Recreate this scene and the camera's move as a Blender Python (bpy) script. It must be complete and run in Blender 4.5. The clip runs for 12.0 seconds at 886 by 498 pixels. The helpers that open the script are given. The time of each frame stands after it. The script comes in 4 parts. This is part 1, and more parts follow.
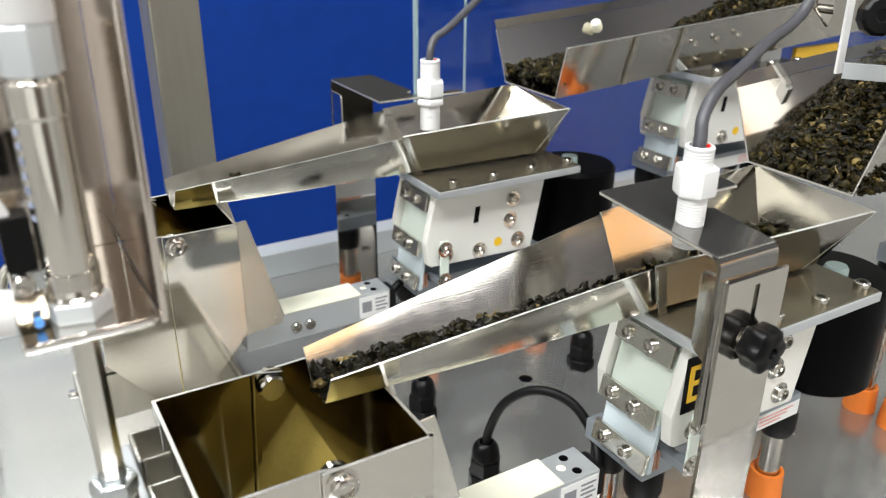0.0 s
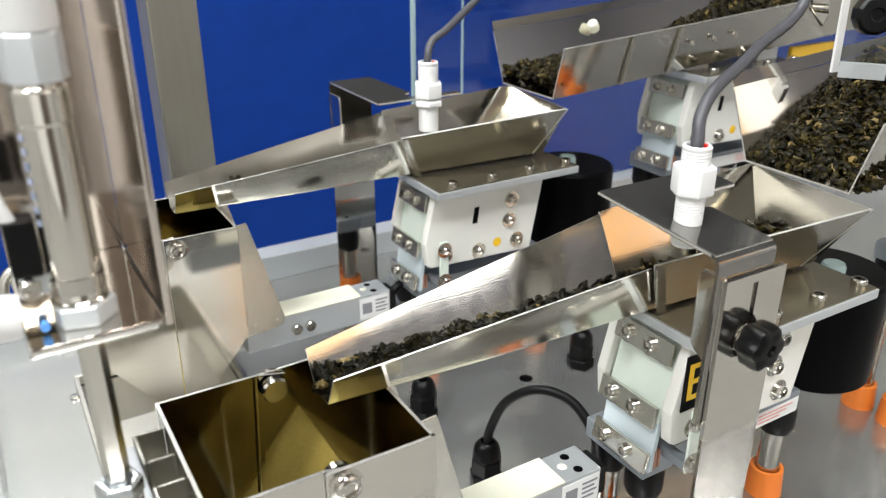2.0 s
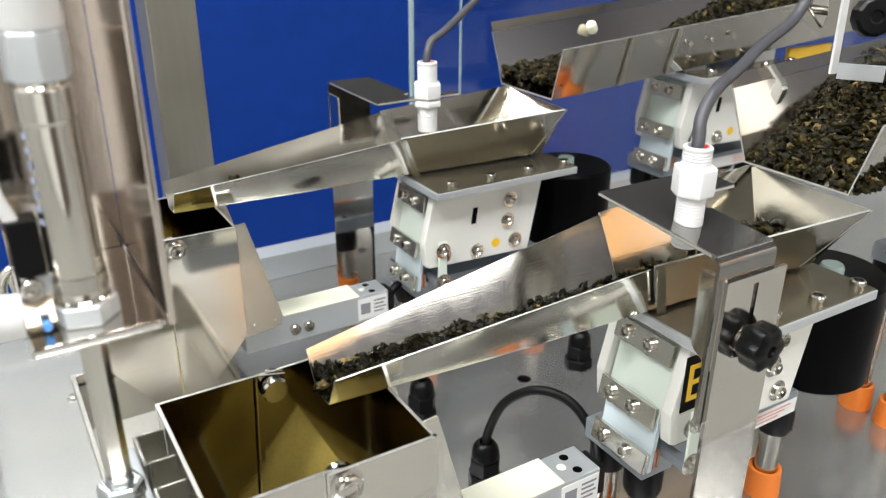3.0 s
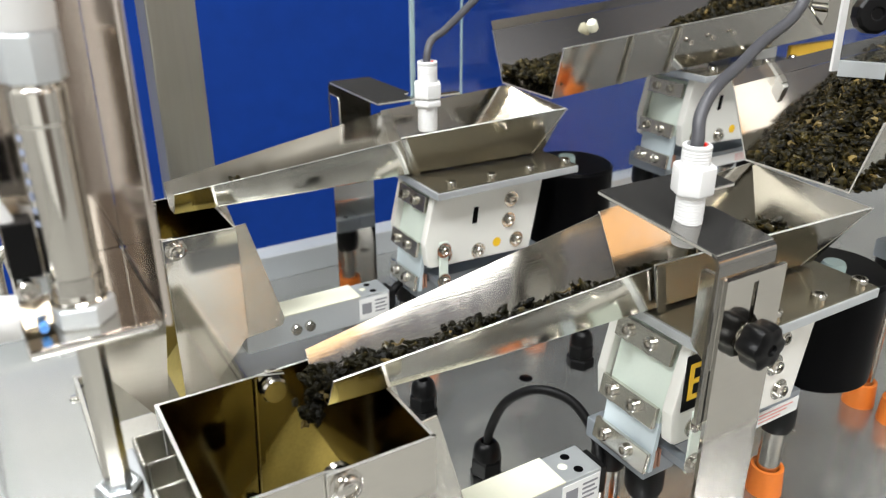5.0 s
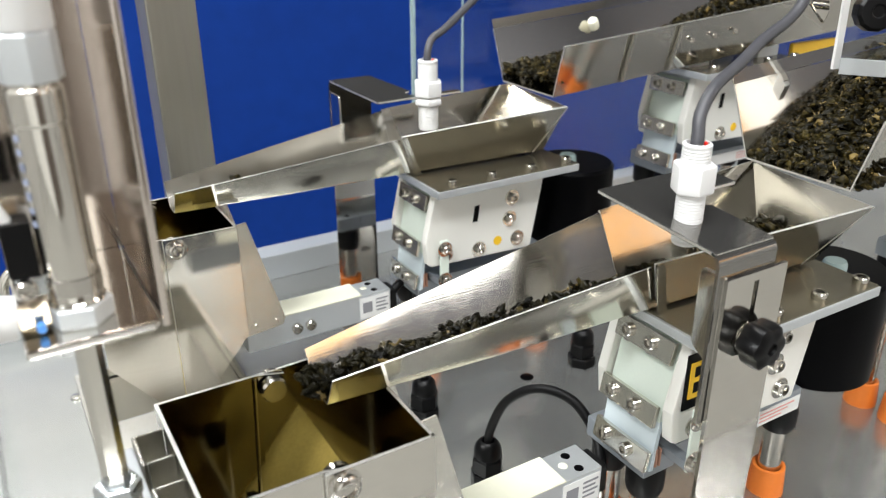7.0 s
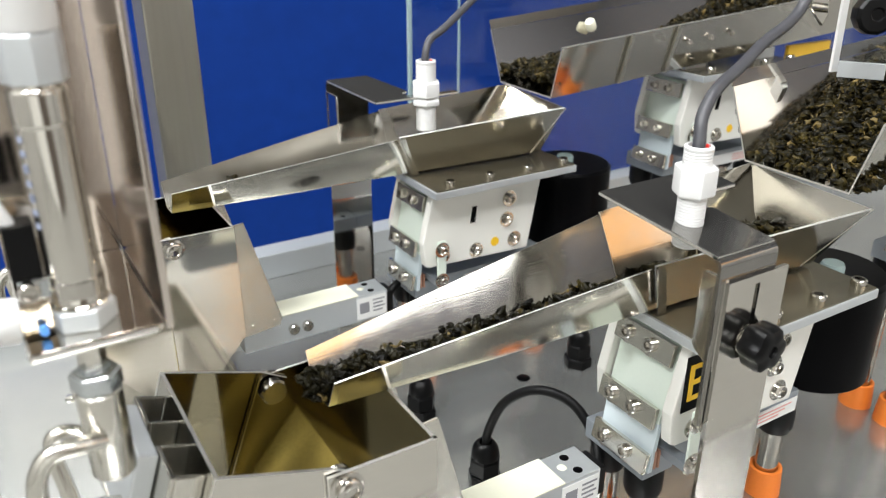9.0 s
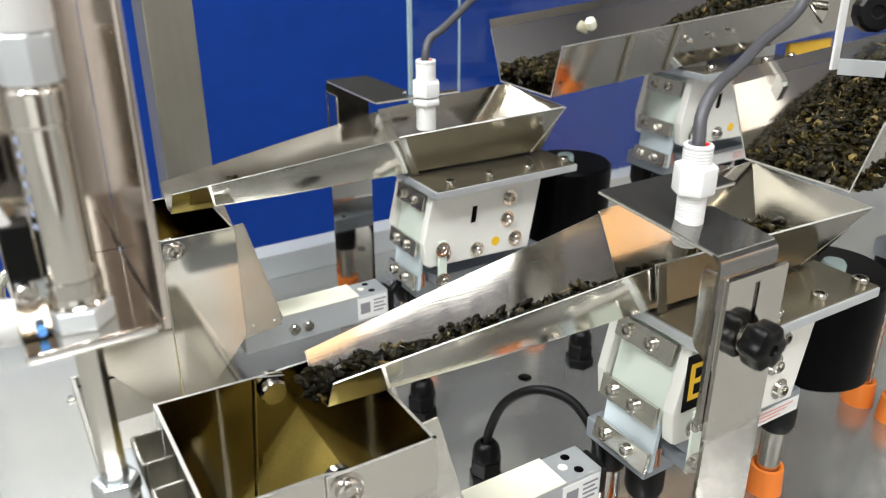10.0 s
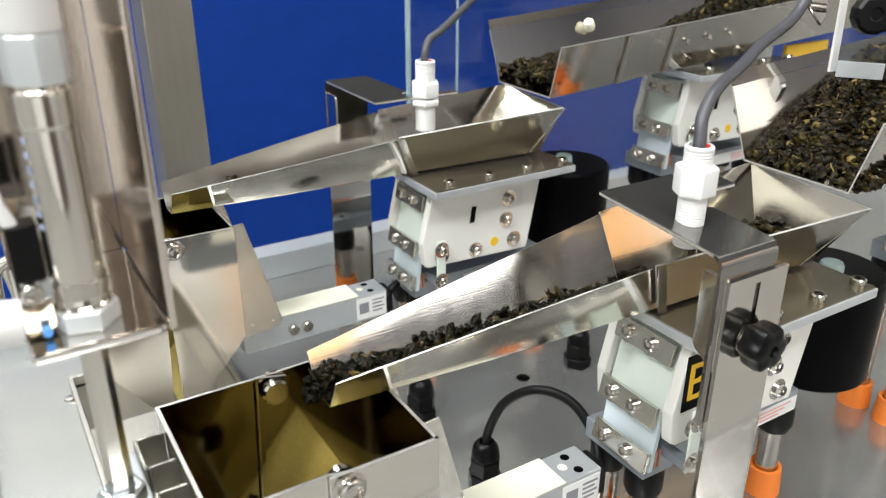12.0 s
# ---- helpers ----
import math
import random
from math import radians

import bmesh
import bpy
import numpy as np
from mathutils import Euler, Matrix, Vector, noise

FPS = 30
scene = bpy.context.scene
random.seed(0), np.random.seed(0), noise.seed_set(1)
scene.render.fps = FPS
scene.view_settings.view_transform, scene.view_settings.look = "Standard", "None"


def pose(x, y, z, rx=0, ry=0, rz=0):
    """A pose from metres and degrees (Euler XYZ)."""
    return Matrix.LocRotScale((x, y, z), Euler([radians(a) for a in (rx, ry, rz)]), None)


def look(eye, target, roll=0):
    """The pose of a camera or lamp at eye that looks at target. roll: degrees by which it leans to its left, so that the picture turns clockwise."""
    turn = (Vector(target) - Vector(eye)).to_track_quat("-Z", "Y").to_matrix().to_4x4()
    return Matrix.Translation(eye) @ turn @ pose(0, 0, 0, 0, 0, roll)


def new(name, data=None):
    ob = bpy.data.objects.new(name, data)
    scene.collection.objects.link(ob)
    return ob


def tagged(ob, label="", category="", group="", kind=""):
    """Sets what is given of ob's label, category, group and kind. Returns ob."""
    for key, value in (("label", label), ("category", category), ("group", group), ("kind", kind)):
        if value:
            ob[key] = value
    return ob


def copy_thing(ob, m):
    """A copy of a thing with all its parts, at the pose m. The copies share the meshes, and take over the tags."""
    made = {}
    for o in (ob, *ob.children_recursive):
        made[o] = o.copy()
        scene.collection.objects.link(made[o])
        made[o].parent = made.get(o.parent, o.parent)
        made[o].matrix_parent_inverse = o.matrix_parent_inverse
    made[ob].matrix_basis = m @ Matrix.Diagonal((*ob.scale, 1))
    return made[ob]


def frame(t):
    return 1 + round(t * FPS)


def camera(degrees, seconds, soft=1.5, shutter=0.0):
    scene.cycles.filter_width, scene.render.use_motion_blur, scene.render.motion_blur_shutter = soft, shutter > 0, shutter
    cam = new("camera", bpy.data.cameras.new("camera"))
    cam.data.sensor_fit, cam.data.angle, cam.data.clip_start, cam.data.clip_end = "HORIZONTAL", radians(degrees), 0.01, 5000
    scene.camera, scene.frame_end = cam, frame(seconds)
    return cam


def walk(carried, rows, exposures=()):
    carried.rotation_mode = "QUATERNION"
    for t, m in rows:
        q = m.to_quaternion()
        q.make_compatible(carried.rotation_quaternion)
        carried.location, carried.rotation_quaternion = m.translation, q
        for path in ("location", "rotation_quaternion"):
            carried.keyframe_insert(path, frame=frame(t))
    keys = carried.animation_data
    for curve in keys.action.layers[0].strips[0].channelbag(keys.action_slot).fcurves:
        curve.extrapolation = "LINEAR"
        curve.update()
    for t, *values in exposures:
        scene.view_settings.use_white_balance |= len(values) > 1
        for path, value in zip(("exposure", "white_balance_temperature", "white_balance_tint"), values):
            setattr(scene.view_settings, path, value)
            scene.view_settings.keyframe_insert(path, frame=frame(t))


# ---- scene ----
cam = camera(58.2, 12.0, soft=1.2)


def gaze(x, y, z, down, right, roll):
    """A camera pose: degrees below the horizon, degrees to the right of +y, roll."""
    return pose(x, y, z, 90 - down, 0, -right) @ pose(0, 0, 0, 0, 0, roll)


walk(cam, [
    (0.0, gaze(0.0016, 0.0007, 0.3674, 23.900, 30.733, 0.435)),
    (0.5, gaze(0.0003, 0.0019, 0.3676, 23.939, 30.949, 0.638)),
    (1.0, gaze(-0.0019, 0.0020, 0.3678, 23.875, 31.174, 0.539)),
    (1.5, gaze(-0.0018, 0.0015, 0.3679, 23.854, 31.136, 0.291)),
    (2.0, gaze(-0.0005, -0.0009, 0.3686, 23.844, 30.868, -0.000)),
    (2.5, gaze(-0.0021, -0.0003, 0.3688, 23.842, 31.097, 0.299)),
    (3.0, gaze(-0.0027, 0.0005, 0.3684, 23.802, 31.220, 0.261)),
    (5.0, gaze(-0.0004, -0.0001, 0.3683, 23.851, 30.932, -0.098)),
    (5.5, gaze(0.0001, -0.0004, 0.3687, 23.935, 30.829, -0.136)),
    (6.0, gaze(-0.0000, 0.0000, 0.3690, 23.984, 30.877, 0.028)),
    (6.5, gaze(0.0006, 0.0010, 0.3682, 23.989, 30.864, -0.029)),
    (7.0, gaze(0.0012, -0.0002, 0.3685, 23.979, 30.740, -0.244)),
    (9.0, gaze(-0.0019, 0.0033, 0.3691, 24.017, 31.367, 0.164)),
    (9.5, gaze(-0.0007, 0.0029, 0.3691, 24.035, 31.209, -0.095)),
    (10.0, gaze(-0.0004, 0.0029, 0.3687, 24.021, 31.179, -0.113)),
    (10.5, gaze(-0.0005, 0.0021, 0.3689, 24.010, 31.128, -0.170)),
    (11.0, gaze(-0.0007, 0.0015, 0.3689, 23.955, 31.131, -0.151)),
    (11.5, gaze(-0.0021, 0.0023, 0.3695, 23.981, 31.333, -0.021)),
    (12.0, gaze(-0.0036, 0.0039, 0.3694, 24.022, 31.570, 0.140)),
], exposures=[(0.0, 0.50), (12.0, 0.50)])

# the lens's depth of field, focused on the front chute
cam.data.dof.use_dof = True
cam.data.dof.focus_distance = 0.47
cam.data.dof.aperture_fstop = 11.5

# ---- world and light ----
world = bpy.data.worlds.new("hall_air")
scene.world = world
world.use_nodes = True
world.node_tree.nodes["Background"].inputs[0].default_value = (0.9, 0.95, 1.0, 1)
world.node_tree.nodes["Background"].inputs[1].default_value = 0.35


def area_lamp(name, eye, target, sx, sy, watts, colour):
    data = bpy.data.lights.new(name, "AREA")
    data.shape, data.size, data.size_y, data.energy, data.color = "RECTANGLE", sx, sy, watts, colour
    ob = new(name, data)
    ob.matrix_basis = look(eye, target)
    return ob


for lx, ly, sx, sy, watts in ((-1.9, -0.8, 1.25, 0.5, 80), (-2.0, 0.9, 1.25, 0.5, 76), (-0.25, -1.40, 1.25, 0.5, 55), (0.0, 3.2, 1.4, 0.4, 24), (0.15, 0.24, 1.2, 0.5, 44)):
    area_lamp("hall_lamp", (lx, ly, 2.88), (lx, ly, 0), sx, sy, watts, (0.965, 0.985, 0.99))
# Added unseen lamp: brightens the wall that the front chute mirrors.
area_lamp("wall_washer", (2.3, -1.7, 2.7), (2.3, -3.1, 1.5), 1.9, 0.4, 105, (0.98, 0.99, 1.0))

# ---- materials ----


def material(name, colour, rough=0.5, metal=0.0, grain=0.0, scale=400.0, stretch=(1, 1, 1), bump=0.0,
             tint=None, spots=0.0, rough_var=0.1, coat=0.0, trans=0.0, ior=1.45, island=0.0):
    """A procedural surface: colour varied at two scales, roughness variation and fine relief."""
    m = bpy.data.materials.new(name)
    m.use_nodes = True
    nt = m.node_tree
    b = nt.nodes["Principled BSDF"]
    b.inputs["Roughness"].default_value = rough
    b.inputs["Metallic"].default_value = metal
    b.inputs["Coat Weight"].default_value = coat
    b.inputs["Transmission Weight"].default_value = trans
    b.inputs["IOR"].default_value = ior
    tc = nt.nodes.new("ShaderNodeTexCoord")
    mp = nt.nodes.new("ShaderNodeMapping")
    mp.inputs["Scale"].default_value = stretch
    nt.links.new(tc.outputs["Object"], mp.inputs[0])
    fine = nt.nodes.new("ShaderNodeTexNoise")
    fine.inputs["Scale"].default_value, fine.inputs["Detail"].default_value = scale, 3
    broad = nt.nodes.new("ShaderNodeTexNoise")
    broad.inputs["Scale"].default_value, broad.inputs["Detail"].default_value = scale / 14, 4
    nt.links.new(mp.outputs[0], fine.inputs[0])
    nt.links.new(tc.outputs["Object"], broad.inputs[0])
    dark = [c * (1 - grain) for c in colour]
    tint = tint or [c * (1 - grain * 0.8) for c in colour]
    mix1 = nt.nodes.new("ShaderNodeMix")
    mix1.data_type = "RGBA"
    mix1.inputs[6].default_value, mix1.inputs[7].default_value = (*dark, 1), (*colour, 1)
    nt.links.new(fine.outputs[0], mix1.inputs[0])
    ramp = nt.nodes.new("ShaderNodeMapRange")
    ramp.inputs[1].default_value, ramp.inputs[2].default_value = 0.52, 0.75
    ramp.inputs[4].default_value = 0.25 + spots
    nt.links.new(broad.outputs[0], ramp.inputs[0])
    mix2 = nt.nodes.new("ShaderNodeMix")
    mix2.data_type = "RGBA"
    mix2.inputs[7].default_value = (*tint, 1)
    nt.links.new(mix1.outputs[2], mix2.inputs[6])
    nt.links.new(ramp.outputs[0], mix2.inputs[0])
    out = mix2.outputs[2]
    if island:
        geo = nt.nodes.new("ShaderNodeNewGeometry")
        hsv = nt.nodes.new("ShaderNodeHueSaturation")
        mr = nt.nodes.new("ShaderNodeMapRange")
        mr.inputs[3].default_value, mr.inputs[4].default_value = 1 - island, 1 + island * 1.6
        nt.links.new(geo.outputs["Random Per Island"], mr.inputs[0])
        nt.links.new(mr.outputs[0], hsv.inputs["Value"])
        nt.links.new(out, hsv.inputs["Color"])
        out = hsv.outputs[0]
    nt.links.new(out, b.inputs["Base Color"])
    rr = nt.nodes.new("ShaderNodeMapRange")
    rr.inputs[3].default_value, rr.inputs[4].default_value = rough * (1 - rough_var), min(1, rough * (1 + rough_var * 2))
    nt.links.new(broad.outputs[0], rr.inputs[0])
    nt.links.new(rr.outputs[0], b.inputs["Roughness"])
    if bump:
        bp = nt.nodes.new("ShaderNodeBump")
        bp.inputs["Strength"].default_value, bp.inputs["Distance"].default_value = bump, 0.0004
        nt.links.new(fine.outputs[0], bp.inputs["Height"])
        nt.links.new(bp.outputs[0], b.inputs["Normal"])
    return m


STEEL = material("polished_stainless", (0.72, 0.695, 0.64), 0.055, 1.0, 0.08, 500, (0.08, 1, 1), 0.008, rough_var=0.5)
# Cut sheet edges: the light they catch is put into a paler steel.
RIM = material("cut_edge_steel_painted_glint", (0.90, 0.885, 0.85), 0.42, 1.0, 0.12, 900, bump=0.05)
# Brown tint and patches paint warm reflections into the polished sheet.
MIRROR = material("wavy_sheet_with_painted_reflections", (0.74, 0.67, 0.61), 0.08, 1.0, 0.10, 60, (1, 1, 0.12), 0.10, rough_var=0.4, tint=(0.60, 0.50, 0.43), spots=0.25)
BRUSHED = material("brushed_stainless", (0.70, 0.68, 0.62), 0.21, 1.0, 0.10, 900, (0.03, 1, 1), 0.05, rough_var=0.25)
TABLE = material("satin_stainless_table", (0.46, 0.465, 0.45), 0.19, 0.80, 0.10, 160, (0.05, 1, 1), 0.006, rough_var=0.45)
BOLT = material("bright_bolt_steel", (0.62, 0.595, 0.55), 0.14, 1.0, 0.1, 800, bump=0.03)
ZINC = material("zinc_plated_steel", (0.66, 0.70, 0.72), 0.22, 1.0, 0.12, 600, bump=0.04)
ALU = material("anodised_aluminium", (0.62, 0.65, 0.67), 0.38, 0.65, 0.06, 900, bump=0.04)
CAST = material("grey_cast_metal", (0.30, 0.33, 0.36), 0.45, 0.35, 0.12, 900, bump=0.12)
WHITE = material("white_powder_coat", (0.80, 0.79, 0.74), 0.38, 0.0, 0.04, 1500, bump=0.06, coat=0.1)
MINT = material("pale_glass_fibre_laminate", (0.74, 0.82, 0.74), 0.35, 0.0, 0.05, 700, bump=0.03, coat=0.2)
BLUEGREY = material("blue_grey_laminate", (0.60, 0.68, 0.72), 0.4, 0.0, 0.05, 700, bump=0.03)
COPPER = material("copper_brown_shim", (0.42, 0.22, 0.15), 0.4, 0.3, 0.1, 700)
BLACK = material("black_plastic", (0.003, 0.003, 0.0033), 0.30, 0.0, 0.15, 900, bump=0.05, ior=1.27)
RUBBER = material("black_rubber", (0.005, 0.005, 0.0053), 0.45, 0.0, 0.2, 700, bump=0.1, ior=1.3)
GLOSSBLACK = material("gloss_black_enamel", (0.002, 0.002, 0.0024), 0.28, 0.0, 0.1, 300, ior=1.14)
PLASTIC = material("white_nylon", (0.70, 0.70, 0.695), 0.32, 0.0, 0.03, 600)
CABLE = material("grey_cable_sheath", (0.055, 0.055, 0.062), 0.40, 0.0, 0.1, 600)
ORANGE = material("orange_rubber", (0.85, 0.22, 0.03), 0.42, 0.0, 0.12, 500, bump=0.06)
CREAM = material("cream_silicone_cover", (0.82, 0.81, 0.66), 0.5, 0.0, 0.05, 500, bump=0.06)
LABEL = material("white_paper_label", (0.78, 0.78, 0.77), 0.5, 0.0, 0.04, 600)
INK = material("grey_print", (0.24, 0.24, 0.26), 0.6)
BLUEINK = material("blue_print", (0.30, 0.34, 0.46), 0.6)
REDINK = material("red_print", (0.72, 0.36, 0.33), 0.6)
YELLOW = material("yellow_print", (0.90, 0.55, 0.02), 0.5)
# Broad darker patches paint the panel's uneven shading into the blue.
BLUE = material("blue_cloth_with_painted_shade", (0.005, 0.037, 0.245), 0.6, 0.0, 0.25, 30, tint=(0.005, 0.024, 0.16), spots=0.3, ior=1.2)
TEA = material("dark_oolong_tea", (0.0060, 0.0052, 0.0020), 0.36, 0.0, 0.6, 1700, tint=(0.076, 0.056, 0.012), spots=0.1, bump=0.5, island=0.8, ior=1.2)
# Tea film twice: bounced light painted into the gold, shade into the darker.
FILMLIT = material("tea_filmed_steel_painted_lit", (0.92, 0.76, 0.28), 0.38, 0.2, 0.22, 240, bump=0.05, tint=(0.42, 0.33, 0.11), spots=0.15)
FILMSHADE = material("tea_filmed_steel_painted_shaded", (0.39, 0.35, 0.24), 0.06, 1.0, 0.25, 500, bump=0.02, tint=(0.33, 0.27, 0.13), spots=0.1)
YELLOWPAINT = material("yellow_paint", (0.80, 0.48, 0.03), 0.4, 0.0, 0.06, 300)
COVER = material("dull_olive_steel", (0.26, 0.235, 0.175), 0.24, 0.88, 0.15, 500, (0.05, 1, 1), 0.04, tint=(0.27, 0.24, 0.16), spots=0.2)
FUNNEL = material("dull_grey_funnel_steel", (0.62, 0.60, 0.55), 0.30, 0.85, 0.15, 300, bump=0.04)
POST = material("dull_satin_post_steel", (0.42, 0.41, 0.36), 0.30, 0.9, 0.14, 300, (1, 1, 0.05), 0.03, spots=0.2)
CHUTE = material("brushed_bright_chute_steel", (0.74, 0.71, 0.64), 0.095, 1.0, 0.16, 1500, (0.02, 1, 1), 0.05, rough_var=0.5)
PLATE = material("dusty_steel_plate", (0.44, 0.43, 0.41), 0.065, 0.92, 0.6, 1600, bump=0.05, tint=(0.30, 0.29, 0.27), spots=0.15)
BRASS = material("nickel_brass", (0.55, 0.47, 0.36), 0.28, 1.0, 0.1, 500)
# Unseen hall surfaces: tones invented for what the steel should mirror.
HALLWALL = material("pale_reflection_wall", (0.78, 0.77, 0.74), 0.8, 0.0, 0.06, 8)
HALLDARK = material("dark_reflection_wall", (0.045, 0.045, 0.05), 0.8, 0.0, 0.1, 6)
HALLCEIL = material("dark_grey_hall_ceiling", (0.20, 0.195, 0.18), 0.8, 0.0, 0.1, 6)
HALLWARM = material("tan_reflection_wall", (0.66, 0.40, 0.19), 0.7, 0.0, 0.10, 8)
HALLGREY = material("grey_reflection_wall", (0.45, 0.44, 0.42), 0.8, 0.0, 0.1, 6)
HALLBROWN = material("brown_reflection_wall", (0.11, 0.09, 0.075), 0.8, 0.0, 0.15, 6)
HALLWHITE = material("white_reflection_wall", (0.82, 0.82, 0.82), 0.7, 0.0, 0.05, 6)
HALLFLOOR = material("grey_hall_carpet", (0.29, 0.285, 0.265), 0.9, 0.0, 0.2, 30)
PIPE = material("blue_air_tube", (0.10, 0.30, 0.75), 0.3, 0.0, 0.05, 300)
RED = material("red_led", (0.7, 0.03, 0.02), 0.3)
GOLD = material("golden_tea_stem", (0.13, 0.088, 0.022), 0.5, 0.0, 0.4, 500, island=0.3)


def tint_edges(m, colour):
    """Mixes a paler colour into the leaves where the mesh stands proud."""
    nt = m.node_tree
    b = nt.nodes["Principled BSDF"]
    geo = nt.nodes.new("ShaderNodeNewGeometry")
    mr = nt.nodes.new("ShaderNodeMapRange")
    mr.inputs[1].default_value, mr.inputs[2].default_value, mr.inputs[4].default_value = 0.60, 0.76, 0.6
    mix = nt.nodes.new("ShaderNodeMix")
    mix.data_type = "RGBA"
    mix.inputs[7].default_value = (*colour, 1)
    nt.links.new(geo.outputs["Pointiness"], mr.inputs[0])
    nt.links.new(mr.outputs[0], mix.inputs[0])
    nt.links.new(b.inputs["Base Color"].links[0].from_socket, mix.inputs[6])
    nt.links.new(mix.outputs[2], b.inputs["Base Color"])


tint_edges(TEA, (0.30, 0.205, 0.045))


def clear(name, colour, rough=0.05):
    """Clear acrylic, thin: mostly see-through, with a glossy face."""
    m = bpy.data.materials.new(name)
    m.use_nodes = True
    nt = m.node_tree
    nt.nodes.remove(nt.nodes["Principled BSDF"])
    t, g, mix = (nt.nodes.new("ShaderNode" + k) for k in ("BsdfTransparent", "BsdfGlossy", "MixShader"))
    t.inputs[0].default_value = (*colour, 1)
    g.inputs["Roughness"].default_value = rough
    mix.inputs[0].default_value = 0.05
    nt.links.new(t.outputs[0], mix.inputs[1])
    nt.links.new(g.outputs[0], mix.inputs[2])
    nt.links.new(mix.outputs[0], nt.nodes["Material Output"].inputs[0])
    return m


ACRYLIC = clear("clear_acrylic", (0.96, 0.98, 0.98))
EDGE = material("acrylic_edge", (0.55, 0.70, 0.68), 0.15, 0.0, 0.05, 200, trans=0.5)

# ---- mesh helpers ----
ORIGIN = {}


def box(bm, x0, x1, y0, y1, z0, z1):
    v = [bm.verts.new((x, y, z)) for z in (z0, z1) for y in (y0, y1) for x in (x0, x1)]
    for f in ((0, 2, 3, 1), (4, 5, 7, 6), (0, 1, 5, 4), (1, 3, 7, 5), (3, 2, 6, 7), (2, 0, 4, 6)):
        bm.faces.new([v[i] for i in f])
    return bm


def slab(bm, corners, t):
    """A flat sheet: the polygon pushed along its normal by t; its cut edges take the second material."""
    c = [Vector(p) for p in corners]
    n = Vector((0, 0, 0))
    for i in range(len(c)):
        a, b = c[i], c[(i + 1) % len(c)]
        n += (a - c[0]).cross(b - c[0])
    n = n.normalized() * t
    lo = [bm.verts.new(p) for p in c]
    hi = [bm.verts.new(p + n) for p in c]
    k = len(c)
    bm.faces.new(lo[::-1])
    bm.faces.new(hi)
    for i in range(k):
        bm.faces.new((lo[i], lo[(i + 1) % k], hi[(i + 1) % k], hi[i])).material_index = 1
    return bm


def basis(axis):
    z = Vector(axis).normalized()
    x = z.orthogonal().normalized()
    return x, z.cross(x), z


def lathe(bm, profile, at, axis=(0, 0, 1), n=20, start=0.0):
    """Turn (radius, height) pairs round an axis."""
    x, y, z = basis(axis)
    at = Vector(at)
    rings = []
    for r, h in profile:
        if r < 1e-6:
            rings.append([bm.verts.new(at + z * h)])
        else:
            rings.append([bm.verts.new(at + z * h + (x * math.cos(a) + y * math.sin(a)) * r)
                          for a in (start + 2 * math.pi * i / n for i in range(n))])
    for a, b in zip(rings, rings[1:]):
        for i in range(n):
            j = (i + 1) % n
            if len(a) == 1 and len(b) > 1:
                bm.faces.new((a[0], b[j], b[i]))
            elif len(b) == 1 and len(a) > 1:
                bm.faces.new((a[i], a[j], b[0]))
            elif len(a) > 1:
                bm.faces.new((a[i], a[j], b[j], b[i]))
    return bm


def rod(bm, a, b, r, n=16, r2=None):
    a, b = Vector(a), Vector(b)
    h = (b - a).length
    return lathe(bm, [(0, 0), (r, 0), (r2 or r, h), (0, h)], a, b - a, n)


def tube(bm, pts, r, n=10):
    """A round cable along a smooth curve through the points."""
    pts = [Vector(p) for p in pts]
    ext = [pts[0] * 2 - pts[1], *pts, pts[-1] * 2 - pts[-2]]
    line = []
    for i in range(1, len(ext) - 2):
        p0, p1, p2, p3 = ext[i - 1:i + 3]
        for k in range(8):
            s = k / 8
            line.append(0.5 * (2 * p1 + (p2 - p0) * s + (2 * p0 - 5 * p1 + 4 * p2 - p3) * s * s + (3 * p1 - p0 - 3 * p2 + p3) * s ** 3))
    line.append(pts[-1])
    rings = []
    side = None
    for i, p in enumerate(line):
        d = (line[min(i + 1, len(line) - 1)] - line[max(i - 1, 0)]).normalized()
        side = (d.orthogonal() if side is None else side - d * side.dot(d)).normalized()
        up = d.cross(side)
        rings.append([bm.verts.new(p + (side * math.cos(a) + up * math.sin(a)) * r) for a in (2 * math.pi * k / n for k in range(n))])
    for a, b in zip(rings, rings[1:]):
        for i in range(n):
            bm.faces.new((a[i], a[(i + 1) % n], b[(i + 1) % n], b[i]))
    bm.faces.new(rings[0][::-1])
    bm.faces.new(rings[-1])
    return bm


def as_mesh(name, bm, mat, bevel=0.0, offset=(0, 0, 0)):
    bm.normal_update()
    if bevel:
        es = [e for e in bm.edges if len(e.link_faces) == 2 and e.calc_face_angle(0) > 0.6]
        bmesh.ops.bevel(bm, geom=es, offset=bevel, segments=2, affect="EDGES", profile=0.6, clamp_overlap=True)
    bmesh.ops.recalc_face_normals(bm, faces=bm.faces)
    bm.transform(Matrix.Translation(-Vector(offset)))
    me = bpy.data.meshes.new(name)
    bm.to_mesh(me)
    bm.free()
    me.polygons.foreach_set("use_smooth", [True] * len(me.polygons))
    me.set_sharp_from_angle(angle=radians(14 if bevel else 38))
    me.materials.append(mat)
    return me


def thing(name, at, label, category, group="", kind=""):
    ob = new(name)
    ob.empty_display_size = 0.01
    ob.location = at
    ORIGIN[ob] = Vector(at)
    return tagged(ob, label, category, group, kind)


